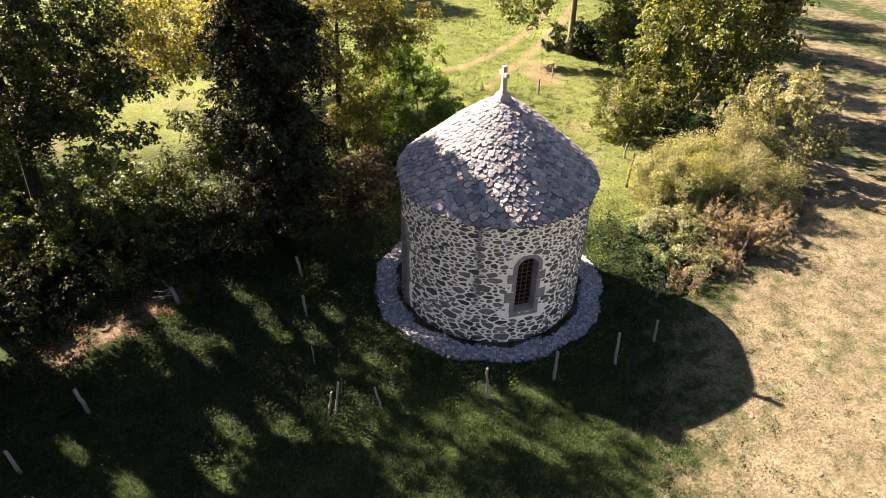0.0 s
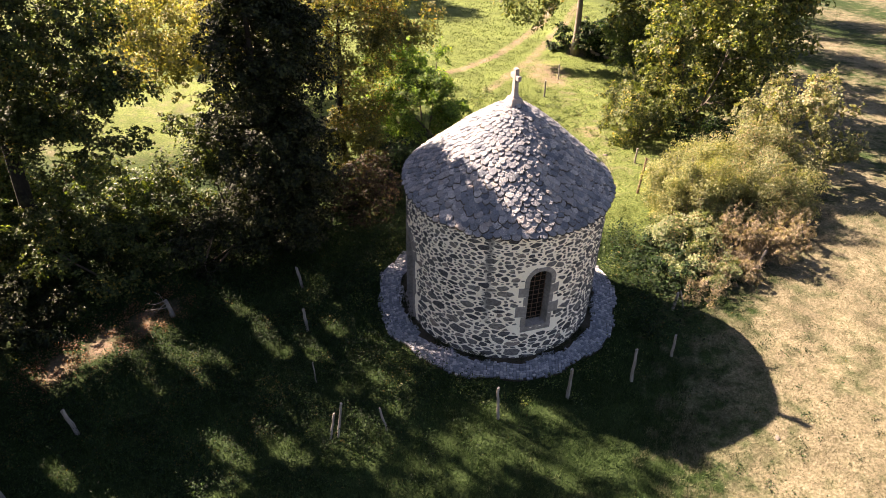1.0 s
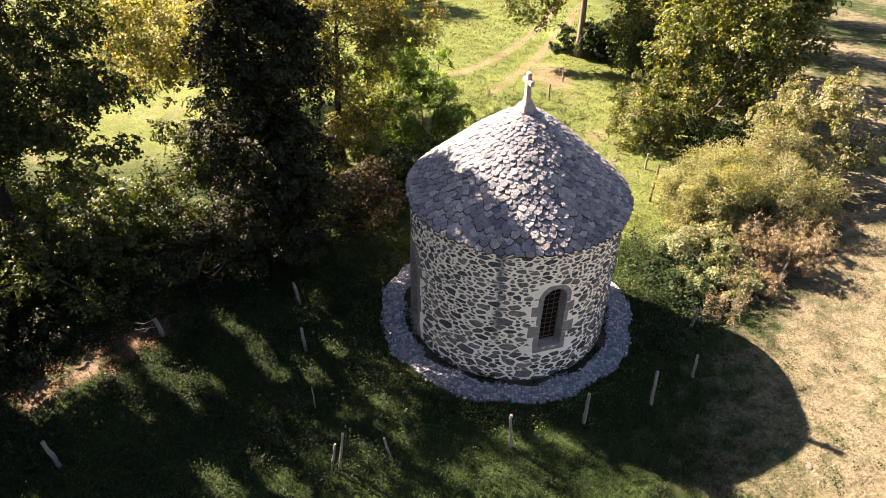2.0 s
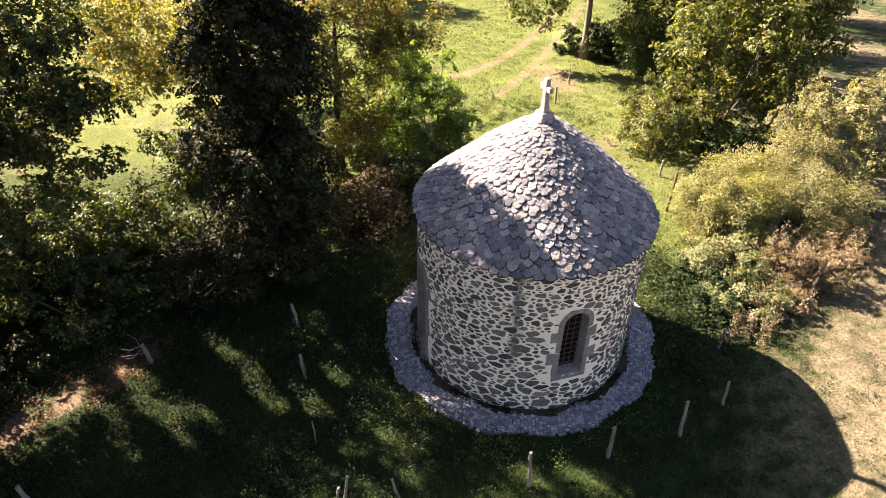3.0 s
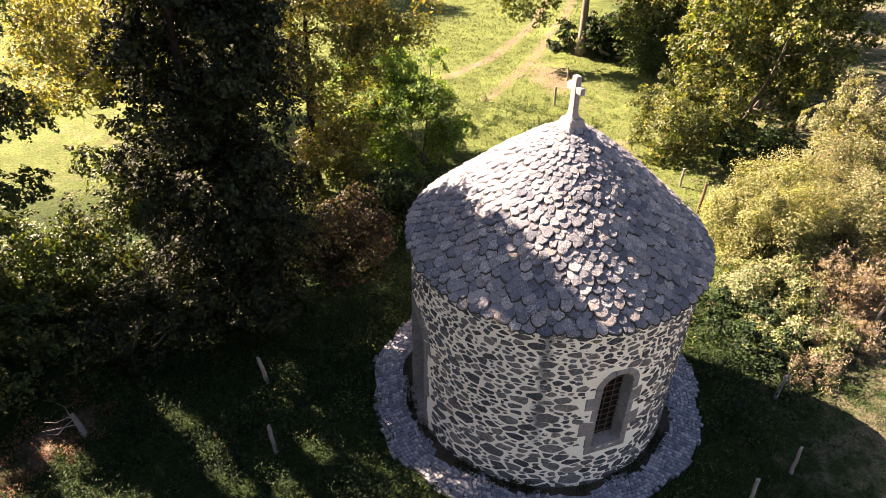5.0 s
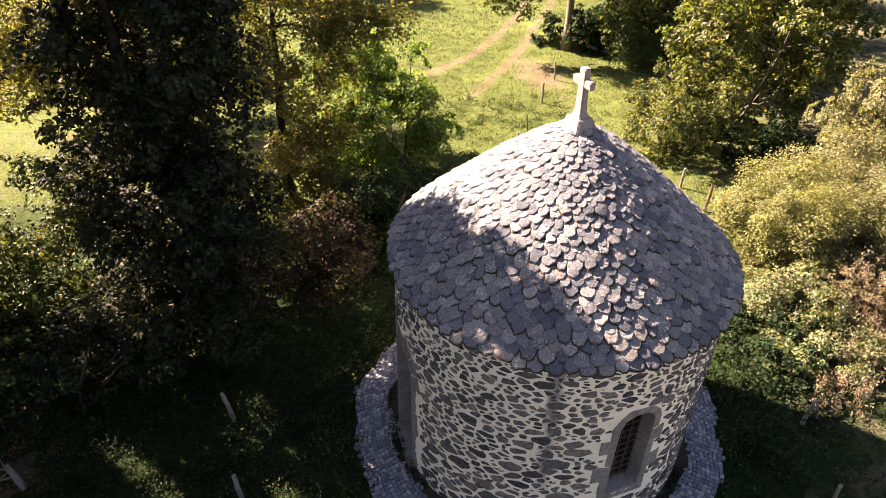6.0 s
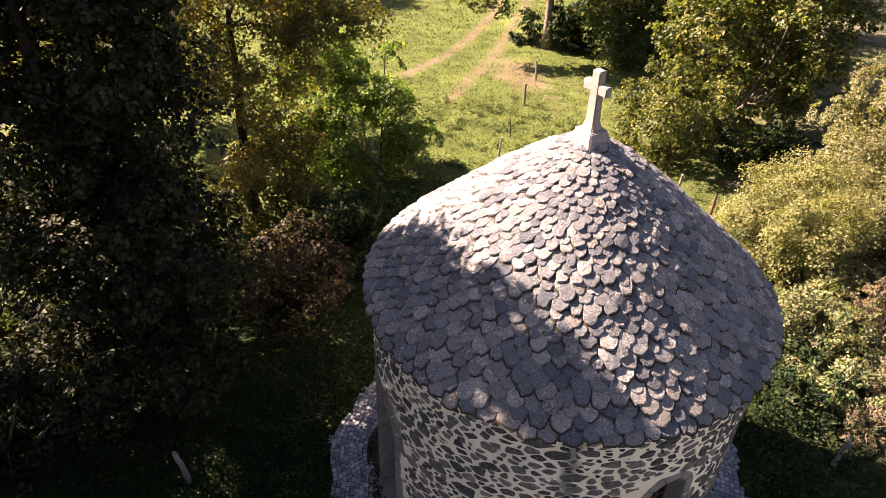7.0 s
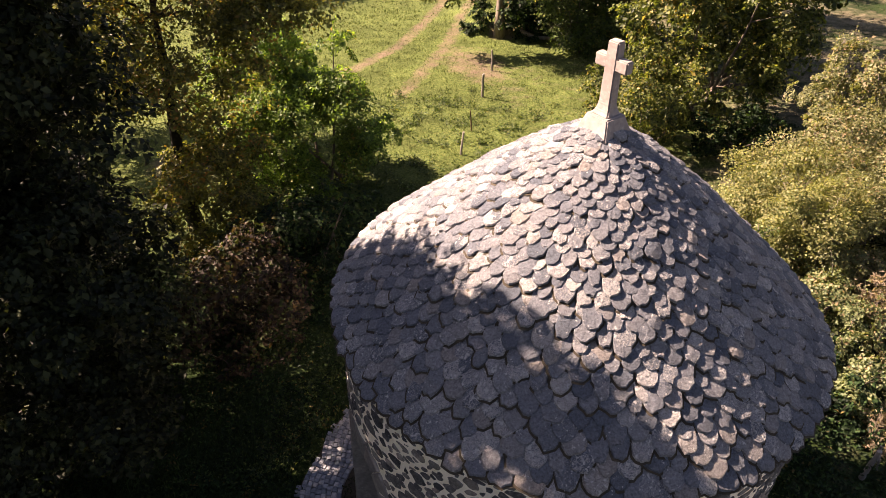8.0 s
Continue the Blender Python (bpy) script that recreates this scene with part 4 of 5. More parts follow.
# broad-leaved tree at the wood's edge; its neighbours out of view shade the ground
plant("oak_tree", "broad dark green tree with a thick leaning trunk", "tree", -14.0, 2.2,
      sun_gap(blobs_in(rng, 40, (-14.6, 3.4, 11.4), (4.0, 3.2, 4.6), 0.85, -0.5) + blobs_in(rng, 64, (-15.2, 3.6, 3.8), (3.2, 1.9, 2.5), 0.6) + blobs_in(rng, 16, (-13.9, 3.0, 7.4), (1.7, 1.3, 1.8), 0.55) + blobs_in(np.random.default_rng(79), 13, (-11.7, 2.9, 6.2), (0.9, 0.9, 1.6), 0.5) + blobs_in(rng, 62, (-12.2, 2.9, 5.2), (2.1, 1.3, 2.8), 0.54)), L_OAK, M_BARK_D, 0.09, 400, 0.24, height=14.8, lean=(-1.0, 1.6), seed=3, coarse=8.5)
# its last twelve lumps are added to close a sunlit strip on the ground
plant("oak_tree", "broad dark green tree of the wood's edge, added unseen for its shade", "tree", -16.4, -0.5,
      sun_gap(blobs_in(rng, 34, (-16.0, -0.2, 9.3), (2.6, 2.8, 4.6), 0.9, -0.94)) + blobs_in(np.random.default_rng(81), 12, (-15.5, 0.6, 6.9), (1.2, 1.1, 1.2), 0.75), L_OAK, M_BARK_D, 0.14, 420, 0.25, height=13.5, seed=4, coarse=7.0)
plant("oak_tree", "broad dark green tree of the wood's edge, added unseen for its shade", "tree", -17.8, -3.6,
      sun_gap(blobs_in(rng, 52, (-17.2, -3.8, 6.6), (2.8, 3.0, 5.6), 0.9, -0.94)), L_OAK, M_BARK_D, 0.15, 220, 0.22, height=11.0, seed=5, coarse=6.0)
plant("oak_tree", "broad dark green tree of the wood's edge, added unseen for its shade", "tree", -21.5, 6.5,
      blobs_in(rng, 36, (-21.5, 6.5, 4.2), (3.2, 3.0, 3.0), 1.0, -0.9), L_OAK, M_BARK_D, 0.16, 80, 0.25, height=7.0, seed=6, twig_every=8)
# these two trees are added out of view only to dim the sky light
plant("oak_tree", "broad dark green tree of the wood's edge, added unseen for its shade", "tree", -16.6, -8.0,
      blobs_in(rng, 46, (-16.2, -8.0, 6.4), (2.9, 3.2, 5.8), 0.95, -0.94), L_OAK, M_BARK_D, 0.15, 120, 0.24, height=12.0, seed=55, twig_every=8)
plant("oak_tree", "broad dark green tree of the wood's edge, added unseen for its shade", "tree", -15.0, -13.0,
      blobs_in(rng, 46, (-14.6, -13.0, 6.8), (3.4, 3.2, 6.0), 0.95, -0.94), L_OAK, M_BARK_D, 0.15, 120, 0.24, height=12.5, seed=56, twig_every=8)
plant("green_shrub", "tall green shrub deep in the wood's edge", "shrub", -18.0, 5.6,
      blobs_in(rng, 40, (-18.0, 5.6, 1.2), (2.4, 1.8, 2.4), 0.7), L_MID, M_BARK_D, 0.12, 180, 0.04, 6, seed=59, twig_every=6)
plant("maple_tree", "maple with sunlit yellow-green autumn leaves", "tree", -10.6, 16.2,
      blobs_in(rng, 70, (-10.6, 16.2, 3.0), (3.6, 2.4, 3.8), 0.8), L_YELLOW, M_BARK, 0.10, 150, 0.2, height=6.5, seed=7, twig_every=6)
plant("maple_tree", "maple with thin golden autumn leaves", "tree", -20.0, 26.0,
      blobs_in(rng, 70, (-20.0, 26.0, 2.0), (4.2, 3.0, 4.4), 0.95), L_YELLOW, M_BARK, 0.13, 90, 0.2, height=7.0, seed=8, twig_every=6)
plant("maple_tree", "young maple with long branches of yellow leaves", "tree", -8.7, 9.4,
      [(-9.6, 9.9, 2.3, 0.5), (-10.4, 10.1, 2.6, 0.55), (-11.2, 10.3, 2.5, 0.5), (-12.1, 10.4, 2.4, 0.6), (-13.0, 10.5, 2.6, 0.6), (-12.4, 10.1, 3.5, 0.6), (-11.2, 10.0, 4.1, 0.7),
       (-10.0, 9.8, 4.4, 0.7), (-13.4, 10.2, 4.3, 0.7), (-12.0, 10.0, 5.0, 0.7), (-10.6, 9.7, 5.4, 0.7), (-9.2, 9.6, 5.6, 0.7), (-9.4, 9.6, 3.6, 0.55), (-8.6, 9.6, 4.6, 0.6)] + blobs_in(rng, 24, (-11.4, 10.2, 4.6), (2.8, 1.0, 1.5), 0.5) + blobs_in(rng, 26, (-13.3, 10.2, 2.8), (2.0, 1.0, 1.7), 0.5) + blobs_in(rng, 22, (-10.9, 10.0, 2.2), (2.3, 0.9, 1.6), 0.45),
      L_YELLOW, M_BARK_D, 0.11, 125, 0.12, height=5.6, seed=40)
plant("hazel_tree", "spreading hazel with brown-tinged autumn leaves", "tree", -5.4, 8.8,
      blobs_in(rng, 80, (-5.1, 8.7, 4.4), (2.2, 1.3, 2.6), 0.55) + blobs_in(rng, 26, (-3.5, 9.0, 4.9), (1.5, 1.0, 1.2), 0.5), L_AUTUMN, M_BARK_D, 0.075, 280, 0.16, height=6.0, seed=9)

# shrubs behind the chapel and under the trees
plant("green_shrub", "bushy bright green shrub behind the chapel", "shrub", -2.2, 10.6,
      blobs_in(rng, 66, (-2.9, 10.5, 1.1), (2.3, 1.9, 2.1), 0.55), L_LIME, M_BARK, 0.08, 520, 0.04, 6, seed=10, shoots=25)
plant("reddish_shrub", "shrub with dull reddish brown leaves", "shrub", -4.1, 4.3,
      blobs_in(rng, 30, (-4.1, 4.3, 0.5), (1.3, 1.3, 1.5), 0.5), L_RED, M_BARK, 0.085, 330, 0.035, 6, seed=11, shoots=12)
plant("autumn_shrub", "shrub with orange-brown and green leaves", "shrub", -4.7, 8.0,
      blobs_in(rng, 34, (-4.7, 8.0, 0.5), (1.5, 1.2, 1.7), 0.5), L_AUTUMN, M_BARK, 0.075, 380, 0.035, 6, seed=36, shoots=10)
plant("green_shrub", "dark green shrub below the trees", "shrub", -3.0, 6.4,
      blobs_in(rng, 30, (-3.0, 6.4, 0.3), (1.5, 1.3, 1.4), 0.5), L_BRAMBLE_SHADED, M_BARK, 0.08, 320, 0.035, 6, seed=12, shoots=8)
plant("green_shrub", "green shrub at the edge of the wood", "shrub", -9.4, 4.8,
      blobs_in(rng, 44, (-9.4, 4.8, 1.0), (2.2, 1.5, 2.0), 0.55), L_OAK, M_BARK, 0.10, 360, 0.04, 6, seed=13, shoots=14)
plant("green_shrub", "green shrub at the edge of the wood", "shrub", -13.0, 3.4,
      blobs_in(rng, 44, (-12.6, 3.4, 0.6), (2.4, 1.4, 1.7), 0.55), L_MID, M_BARK, 0.10, 340, 0.04, 6, seed=14, shoots=8)
plant("green_shrub", "shaded green shrub at the edge of the wood", "shrub", -11.8, 0.9,
      sun_gap(blobs_in(rng, 64, (-12.1, 0.8, 0.6), (2.5, 1.3, 2.1), 0.45)), L_OAK, M_BARK, 0.09, 320, 0.035, 6, seed=15)
# the next three shrubs take near-black leaves for the shade they stand in
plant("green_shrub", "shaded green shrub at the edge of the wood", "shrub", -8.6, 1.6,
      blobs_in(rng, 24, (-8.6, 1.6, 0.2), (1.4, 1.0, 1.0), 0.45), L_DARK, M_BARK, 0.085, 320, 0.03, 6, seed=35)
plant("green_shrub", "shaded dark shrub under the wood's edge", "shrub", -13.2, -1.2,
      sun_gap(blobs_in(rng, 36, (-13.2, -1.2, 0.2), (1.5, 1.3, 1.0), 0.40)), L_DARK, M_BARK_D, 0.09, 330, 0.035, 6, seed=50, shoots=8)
# added at the margin of the view to keep sun off the ground there
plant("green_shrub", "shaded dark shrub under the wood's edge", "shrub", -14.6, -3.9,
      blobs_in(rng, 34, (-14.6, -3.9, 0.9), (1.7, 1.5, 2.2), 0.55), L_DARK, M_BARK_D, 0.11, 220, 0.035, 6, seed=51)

plant("green_shrub", "green shrub before the leaning trunk", "shrub", -14.8, 0.6,
      sun_gap(blobs_in(rng, 46, (-14.9, 0.7, 0.9), (2.0, 1.4, 2.2), 0.5)), L_MID, M_BARK, 0.10, 330, 0.035, 6, seed=52)

# hedge of shrubs beside the meadow
plant("hedge_tree", "tall leafy hedgerow tree turning yellow", "tree", 9.2, 12.8,
      blobs_in(rng, 62, (9.4, 12.8, 2.4), (2.7, 2.3, 3.2), 0.6), L_HEDGE, M_BARK, 0.125, 250, 0.06, 7, seed=16, shoots=16, twig_every=6)
plant("hedge_shrub", "rounded pale green hedge shrub", "shrub", 6.6, 11.2,
      blobs_in(rng, 44, (6.6, 11.2, 0.4), (1.7, 1.6, 1.6), 0.5), L_HEDGE, M_BARK, 0.075, 420, 0.03, 7, seed=38, shoots=22)
# its near-black leaves stand for the dark gap under the tall crown
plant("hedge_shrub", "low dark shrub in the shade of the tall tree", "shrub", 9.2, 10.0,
      blobs_in(rng, 24, (9.2, 10.0, -0.2), (1.6, 0.8, 0.9), 0.4), L_BRAMBLE_SHADED, M_BARK, 0.085, 360, 0.03, 7, seed=39, shoots=16)
plant("hedge_tree", "tall leafy hedgerow tree turning yellow", "tree", 11.9, 15.3,
      blobs_in(rng, 60, (11.9, 15.3, 3.0), (2.4, 2.6, 3.8), 0.8), L_HEDGE, M_BARK, 0.15, 130, 0.07, 6, seed=17, shoots=10, twig_every=8)
plant("hedge_tree", "large hedgerow tree shading the far meadow", "tree", 11.0, 22.5,
      blobs_in(rng, 60, (11.0, 22.5, 3.0), (3.6, 3.0, 5.0), 1.0), L_HEDGE, M_BARK, 0.17, 105, 0.08, 6, seed=18, twig_every=8)
plant("golden_shrub", "low shrub with golden yellow leaves", "shrub", 6.8, 4.4,
      blobs_in(rng, 56, (6.8, 4.4, 0.6), (1.45, 1.15, 1.5), 0.40), L_GOLD, M_BARK_P, 0.049, 1850, 0.03, 7, inner=4, seed=19, shoots=30, loose=0.56)
plant("greyish_shrub", "wide grey-green shrub with fine leaves", "shrub", 9.0, 4.8,
      blobs_in(rng, 64, (9.0, 4.8, 0.5), (2.1, 1.35, 1.5), 0.42), L_GREY, M_BARK_P, 0.050, 1650, 0.03, 7, inner=4, seed=20, shoots=34, loose=0.56)
plant("golden_shrub", "golden yellow shrub behind the reddish post", "shrub", 7.3, 6.0,
      blobs_in(rng, 40, (7.3, 5.9, 0.5), (1.5, 1.2, 1.5), 0.42), L_GOLD, M_BARK_P, 0.053, 1200, 0.03, 6, seed=57, shoots=26, loose=0.56, inner=4)
plant("greyish_shrub", "grey-green shrub in the middle of the hedge", "shrub", 9.7, 6.3,
      blobs_in(rng, 44, (9.7, 6.3, 0.6), (1.7, 1.3, 1.6), 0.44), L_GREY, M_BARK_P, 0.055, 1080, 0.03, 6, seed=58, shoots=30, loose=0.56, inner=4)
plant("greyish_shrub", "low grey-green shrub in front of the hedge", "shrub", 8.0, 3.3,
      blobs_in(rng, 26, (8.0, 3.3, 0.15), (1.3, 0.6, 0.7), 0.34), L_GREY, M_BARK_P, 0.055, 1400, 0.02, 6, inner=4, seed=37, shoots=14)
plant("apple_shrub", "pale brownish shrub with many upright shoots", "shrub", 11.5, 7.7,
      blobs_in(rng, 56, (11.6, 7.9, 1.35), (2.3, 1.7, 2.15), 0.48), L_GREY, M_BARK_P, 0.07, 900, 0.04, 8, seed=21, shoots=150, inner=5, shoot=1.1)
plant("bramble_bush", "low leafy green bramble beside the chapel", "shrub", 5.3, 1.2,
      blobs_in(rng, 30, (5.3, 1.2, 0.15), (1.1, 1.3, 0.8), 0.36), L_BRAMBLE_SHADED, M_BARK, 0.075, 800, 0.015, 6, seed=22, shoots=10)
plant("bramble_bush", "low bramble with green and yellow leaves", "shrub", 6.3, 0.9,
      blobs_in(rng, 24, (6.35, 1.0, 0.2), (0.95, 0.9, 0.8), 0.32), L_PALE, M_BARK_P, 0.058, 1500, 0.015, 6, seed=23, shoots=20, inner=4, loose=0.45)
plant("bramble_bush", "pale yellowing bramble below the golden shrub", "shrub", 6.0, 2.2,
      blobs_in(rng, 36, (6.2, 2.5, 0.2), (1.0, 1.0, 0.85), 0.34), L_PALE, M_BARK_P, 0.058, 1400, 0.015, 6, seed=60, shoots=24, inner=4, loose=0.45)
plant("dry_bush", "dead straw-brown bush at the meadow's edge", "shrub", 8.5, 1.9,
      blobs_in(rng, 30, (8.5, 1.9, 0.25), (1.25, 0.6, 0.75), 0.32), L_DRY, M_BARK_P, 0.075, 1100, 0.012, 9, slim=0.22, seed=24, shoots=70, inner=4)
plant("dry_bush", "dead straw-brown stalks before the hedge", "shrub", 7.2, 0.9,
      blobs_in(rng, 28, (7.2, 0.9, 0.12), (1.0, 0.65, 0.5), 0.28), L_DRY, M_BARK_P, 0.07, 1100, 0.01, 9, slim=0.22, seed=61, shoots=80, inner=3)
plant("dry_bush", "tall dry grass and dead stalks below the hedge", "shrub", 7.7, 2.1,
      blobs_in(rng, 30, (7.7, 2.1, 0.3), (0.9, 0.65, 0.7), 0.3), L_DRY, M_BARK_P, 0.085, 1200, 0.01, 9, slim=0.16, seed=62, shoots=110, inner=3, shoot=0.9)
plant("dry_bush", "low dry tangle in the fold of the hedge", "shrub", 9.6, 3.0,
      blobs_in(rng, 20, (9.6, 3.0, 0.25), (0.9, 0.5, 0.55), 0.3), L_DRY, M_BARK_P, 0.075, 1000, 0.01, 8, slim=0.22, seed=63, shoots=50, inner=3)
plant("dry_bush", "dead straw-brown tangle at the meadow's edge", "shrub", 6.0, -0.1,
      blobs_in(rng, 18, (6.0, -0.1, 0.1), (0.75, 0.45, 0.4), 0.26), L_DRY, M_BARK_P, 0.07, 900, 0.01, 8, slim=0.22, seed=25, shoots=40, inner=3)

# lone tree by the far track, with green shrubs at its foot
plant("field_tree", "tree with a tall pale trunk beside the track", "tree", 5.95, 23.0,
      blobs_in(rng, 44, (5.2, 22.6, 5.2), (3.8, 3.0, 2.6), 0.9, -0.9) + [(2.4, 22.0, 0.7, 0.75), (1.8, 22.2, 1.5, 0.8), (3.2, 21.6, 0.5, 0.65), (3.6, 22.4, 1.4, 0.8), (2.8, 22.4, 2.2, 0.8), (4.5, 22.2, 2.3, 0.7), (4.9, 22.3, 1.5, 0.5), (4.1, 22.0, 0.9, 0.55), (3.4, 22.0, 1.9, 0.7)], L_HEDGE, M_BARK_P, 0.12, 230, 0.20, height=6.5, lean=(-0.3, 0.1), seed=26, wiggle=0.01)
plant("green_shrub", "bright green shrub under the far trees", "shrub", 8.6, 20.6,
      blobs_in(rng, 30, (8.6, 20.6, -0.9), (1.6, 1.6, 1.6), 0.6), L_GREEN, M_BARK, 0.10, 200, 0.04, 6, seed=27)
plant("bramble_bush", "dark tuft of bramble at the foot of the lone tree", "shrub", 5.2, 23.8,
      blobs_in(rng, 14, (5.2, 23.8, -1.6), (0.75, 0.5, 0.8), 0.34), L_BRAMBLE_SHADED, M_BARK, 0.11, 260, 0.02, 5, seed=53)
# this dark thicket is added to stand for the shade behind the tree
plant("bramble_bush", "dark bramble thicket added for the shade on the bank behind the lone tree", "shrub", 7.9, 23.1,
      blobs_in(rng, 54, (7.9, 23.1, -1.2), (2.2, 1.0, 1.5), 0.5), L_BRAMBLE_SHADED, M_BARK, 0.13, 200, 0.03, 6, seed=54, twig_every=6)
plant("hedge_tree", "distant tree beside the meadow", "tree", -8.5, 37.5,
      blobs_in(rng, 45, (-8.5, 37.5, 1.0), (3.2, 3.0, 3.6), 1.0), L_HEDGE, M_BARK, 0.16, 90, 0.1, 6, seed=28, twig_every=8)
plant("hedge_tree", "distant tree beside the meadow", "tree", 20.0, 33.0,
      blobs_in(rng, 40, (20.0, 33.0, 1.5), (3.4, 3.0, 4.2), 1.0), L_HEDGE, M_BARK, 0.16, 90, 0.1, 6, seed=29, twig_every=8)
plant("hedge_tree", "dense tree of the far hedgerow", "tree", 15.5, 27.0,
      blobs_in(rng, 45, (15.5, 27.0, 2.0), (3.4, 3.0, 4.6), 1.0), L_HEDGE, M_BARK, 0.15, 100, 0.1, 6, seed=30, twig_every=8)


# grass blades
def blades(name, label, n, box, height, width, rng, keep=None, clump=0.0):
    x, y = rng.uniform(box[0], box[1], n), rng.uniform(box[2], box[3], n)
    if clump:
        k = n // 7
        cx, cy = rng.uniform(box[0], box[1], k), rng.uniform(box[2], box[3], k)
        pick = rng.integers(0, k, n)
        x, y = cx[pick] + rng.normal(size=n) * clump, cy[pick] + rng.normal(size=n) * clump
    r = np.hypot(x, y)
    ok = r > np.array(ring_edge(np.arctan2(y, x))) - 0.03
    if keep is not None:
        ok &= keep(x, y, rng)
    _, bare, _ = cover(x, y)
    ok &= rng.random(n) > bare * 1.1
    x, y = x[ok], y[ok]
    n = len(x)
    z = ground_z(x, y) - 0.01
    a, tilt = rng.uniform(0, 2 * np.pi, n), np.abs(rng.normal(size=n)) * 0.55
    h, w = height * rng.uniform(0.5, 1.5, n), width * rng.uniform(0.6, 1.4, n)
    base = np.stack([x, y, z], 1)
    side = np.stack([-np.sin(a), np.cos(a), 0 * a], 1)
    lean_ = np.stack([np.cos(a) * np.sin(tilt), np.sin(a) * np.sin(tilt), np.cos(tilt)], 1)
    tip = base + lean_ * h[:, None]
    V = np.stack([base - side * w[:, None], base + side * w[:, None], tip], 1).reshape(-1, 3)
    F = np.arange(3 * n).reshape(-1, 3)
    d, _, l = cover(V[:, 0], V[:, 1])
    ob = new(name, mesh_from(name, V, F, M_GRASS, False, dict(dry=d, lush_lit=l)))
    return tagged(ob, label, "grass", kind="stuff")


rng = np.random.default_rng(404)
blades("grass", "short dry straw-coloured and green meadow grass", 165000, (2.0, 17.0, -10.5, 5.0), 0.055, 0.007, rng, clump=0.06)
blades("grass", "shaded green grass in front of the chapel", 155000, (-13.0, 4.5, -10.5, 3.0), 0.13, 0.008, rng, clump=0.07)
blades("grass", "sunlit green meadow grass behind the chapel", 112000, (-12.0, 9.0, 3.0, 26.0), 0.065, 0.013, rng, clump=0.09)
blades("grass", "far dry meadow grass beyond the hedge", 40000, (9.0, 30.0, 4.0, 36.0), 0.06, 0.015, rng, clump=0.12)


blades("grass", "distant sunlit meadow grass", 32000, (-16.0, 9.0, 26.0, 46.0), 0.08, 0.03, rng, clump=0.16)


def herbs(name, label, n, place, leaf, height, material, rng):
    """Leafy undergrowth: small stalks of leaves where place() says."""
    x, y = rng.uniform(-13, 9, n * 4), rng.uniform(-9, 17, n * 4)
    ok = (rng.random(n * 4) < place(x, y)) & (np.hypot(x, y) > 3.45)
    x, y = x[ok][:n], y[ok][:n]
    k = 18
    n = len(x)
    hh = height * rng.uniform(0.5, 1.4, n)
    P = np.repeat(np.stack([x, y, ground_z(x, y)], 1), k, 0)
    s = rng.random(n * k)
    P[:, 2] += np.repeat(hh, k) * s
    P[:, :2] += rng.normal(size=(n * k, 2)) * (0.05 + 0.07 * s[:, None])
    N = rng.normal(size=(n * k, 3)) * 0.5 + np.array([0, 0, 1.0])
    V, F = leaf_cloud(P, N, leaf, rng, 0.5)
    return tagged(new(name, mesh_from(name, V, F, material)), label, "undergrowth", kind="stuff")


def patchy(x, y, s=1.0):
    return 0.5 + 0.5 * np.sin(x * 1.7 * s + 0.4 * y) * np.sin(y * 2.1 * s - 0.6 * x + 1.0)


herbs("nettles", "dark green nettles and weeds in the shade", 8600, lambda x, y: sstep(0.5, -3.5, x) * sstep(-8.5, -4.0, y - 0.25 * (x + 5)) * sstep(7.0, 5.0, y) * (0.15 + 0.85 * patchy(x, y)) * sstep(0.5, 1.1, off_line(x, y, BANK)), 0.055, 0.34, L_BRAMBLE_SHADED, rng)
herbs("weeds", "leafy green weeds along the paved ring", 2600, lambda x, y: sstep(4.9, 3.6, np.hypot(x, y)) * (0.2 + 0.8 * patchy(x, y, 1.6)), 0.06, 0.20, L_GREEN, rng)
herbs("tall_weeds", "thick green weeds between chapel and hedge", 4600, lambda x, y: sstep(3.3, 3.9, x) * sstep(6.2, 5.0, x - 0.2 * y) * sstep(-2.6, -1.2, y) * sstep(4.2, 2.4, y), 0.07, 0.45, L_BRAMBLE_SHADED, rng)
herbs("weeds", "scattered small weeds in the meadow", 1500, lambda x, y: 0.35 * patchy(x, y, 0.8) * sstep(-4, 0, -y + x * 0.2) * sstep(8, 5, y), 0.05, 0.07, L_BRAMBLE_SHADED, rng)
herbs("dead_leaves", "rusty brown dead leaves and stalks on the bank", 4200, lambda x, y: sstep(1.2, 0.5, off_line(x, y, BANK)) * (0.3 + 0.7 * patchy(x, y, 2.2)), 0.052, 0.18, L_RUST, rng)
herbs("meadow_weeds", "bright green leafy weeds in the far meadow", 3000, lambda x, y: sstep(4.2, 1.2, np.hypot((x - 0.8) / 1.5, (y - 12.5) / 1.6)) * (0.05 + 0.95 * patchy(x, y, 1.5) ** 2), 0.075, 0.15, L_GREEN, rng)


# a small self-sown plant on the roof's edge
sprig = tagged(empty("roof_plant", 2.29, 0.16, 4.40), "small green self-sown plant between the roof slabs", "plant")
stalks = Soup()
LP = []
for k in range(7):
    d = unit(np.array([rng.normal() * 0.6, rng.normal() * 0.6, 1.0]))
    t = np.linspace(0, 1, 5)[:, None]
    line = d * t * rng.uniform(0.16, 0.30) - np.array([0, 0, 0.10]) * t * t
    stalks.add(*tube(line, 0.004 * (1.2 - t[:, 0]), 4))
    LP.append(np.repeat(line[1:], 6, 0) + rng.normal(size=(24, 3)) * 0.02)
under("stalk", stalks.mesh("stalk", M_BARK_P), sprig)
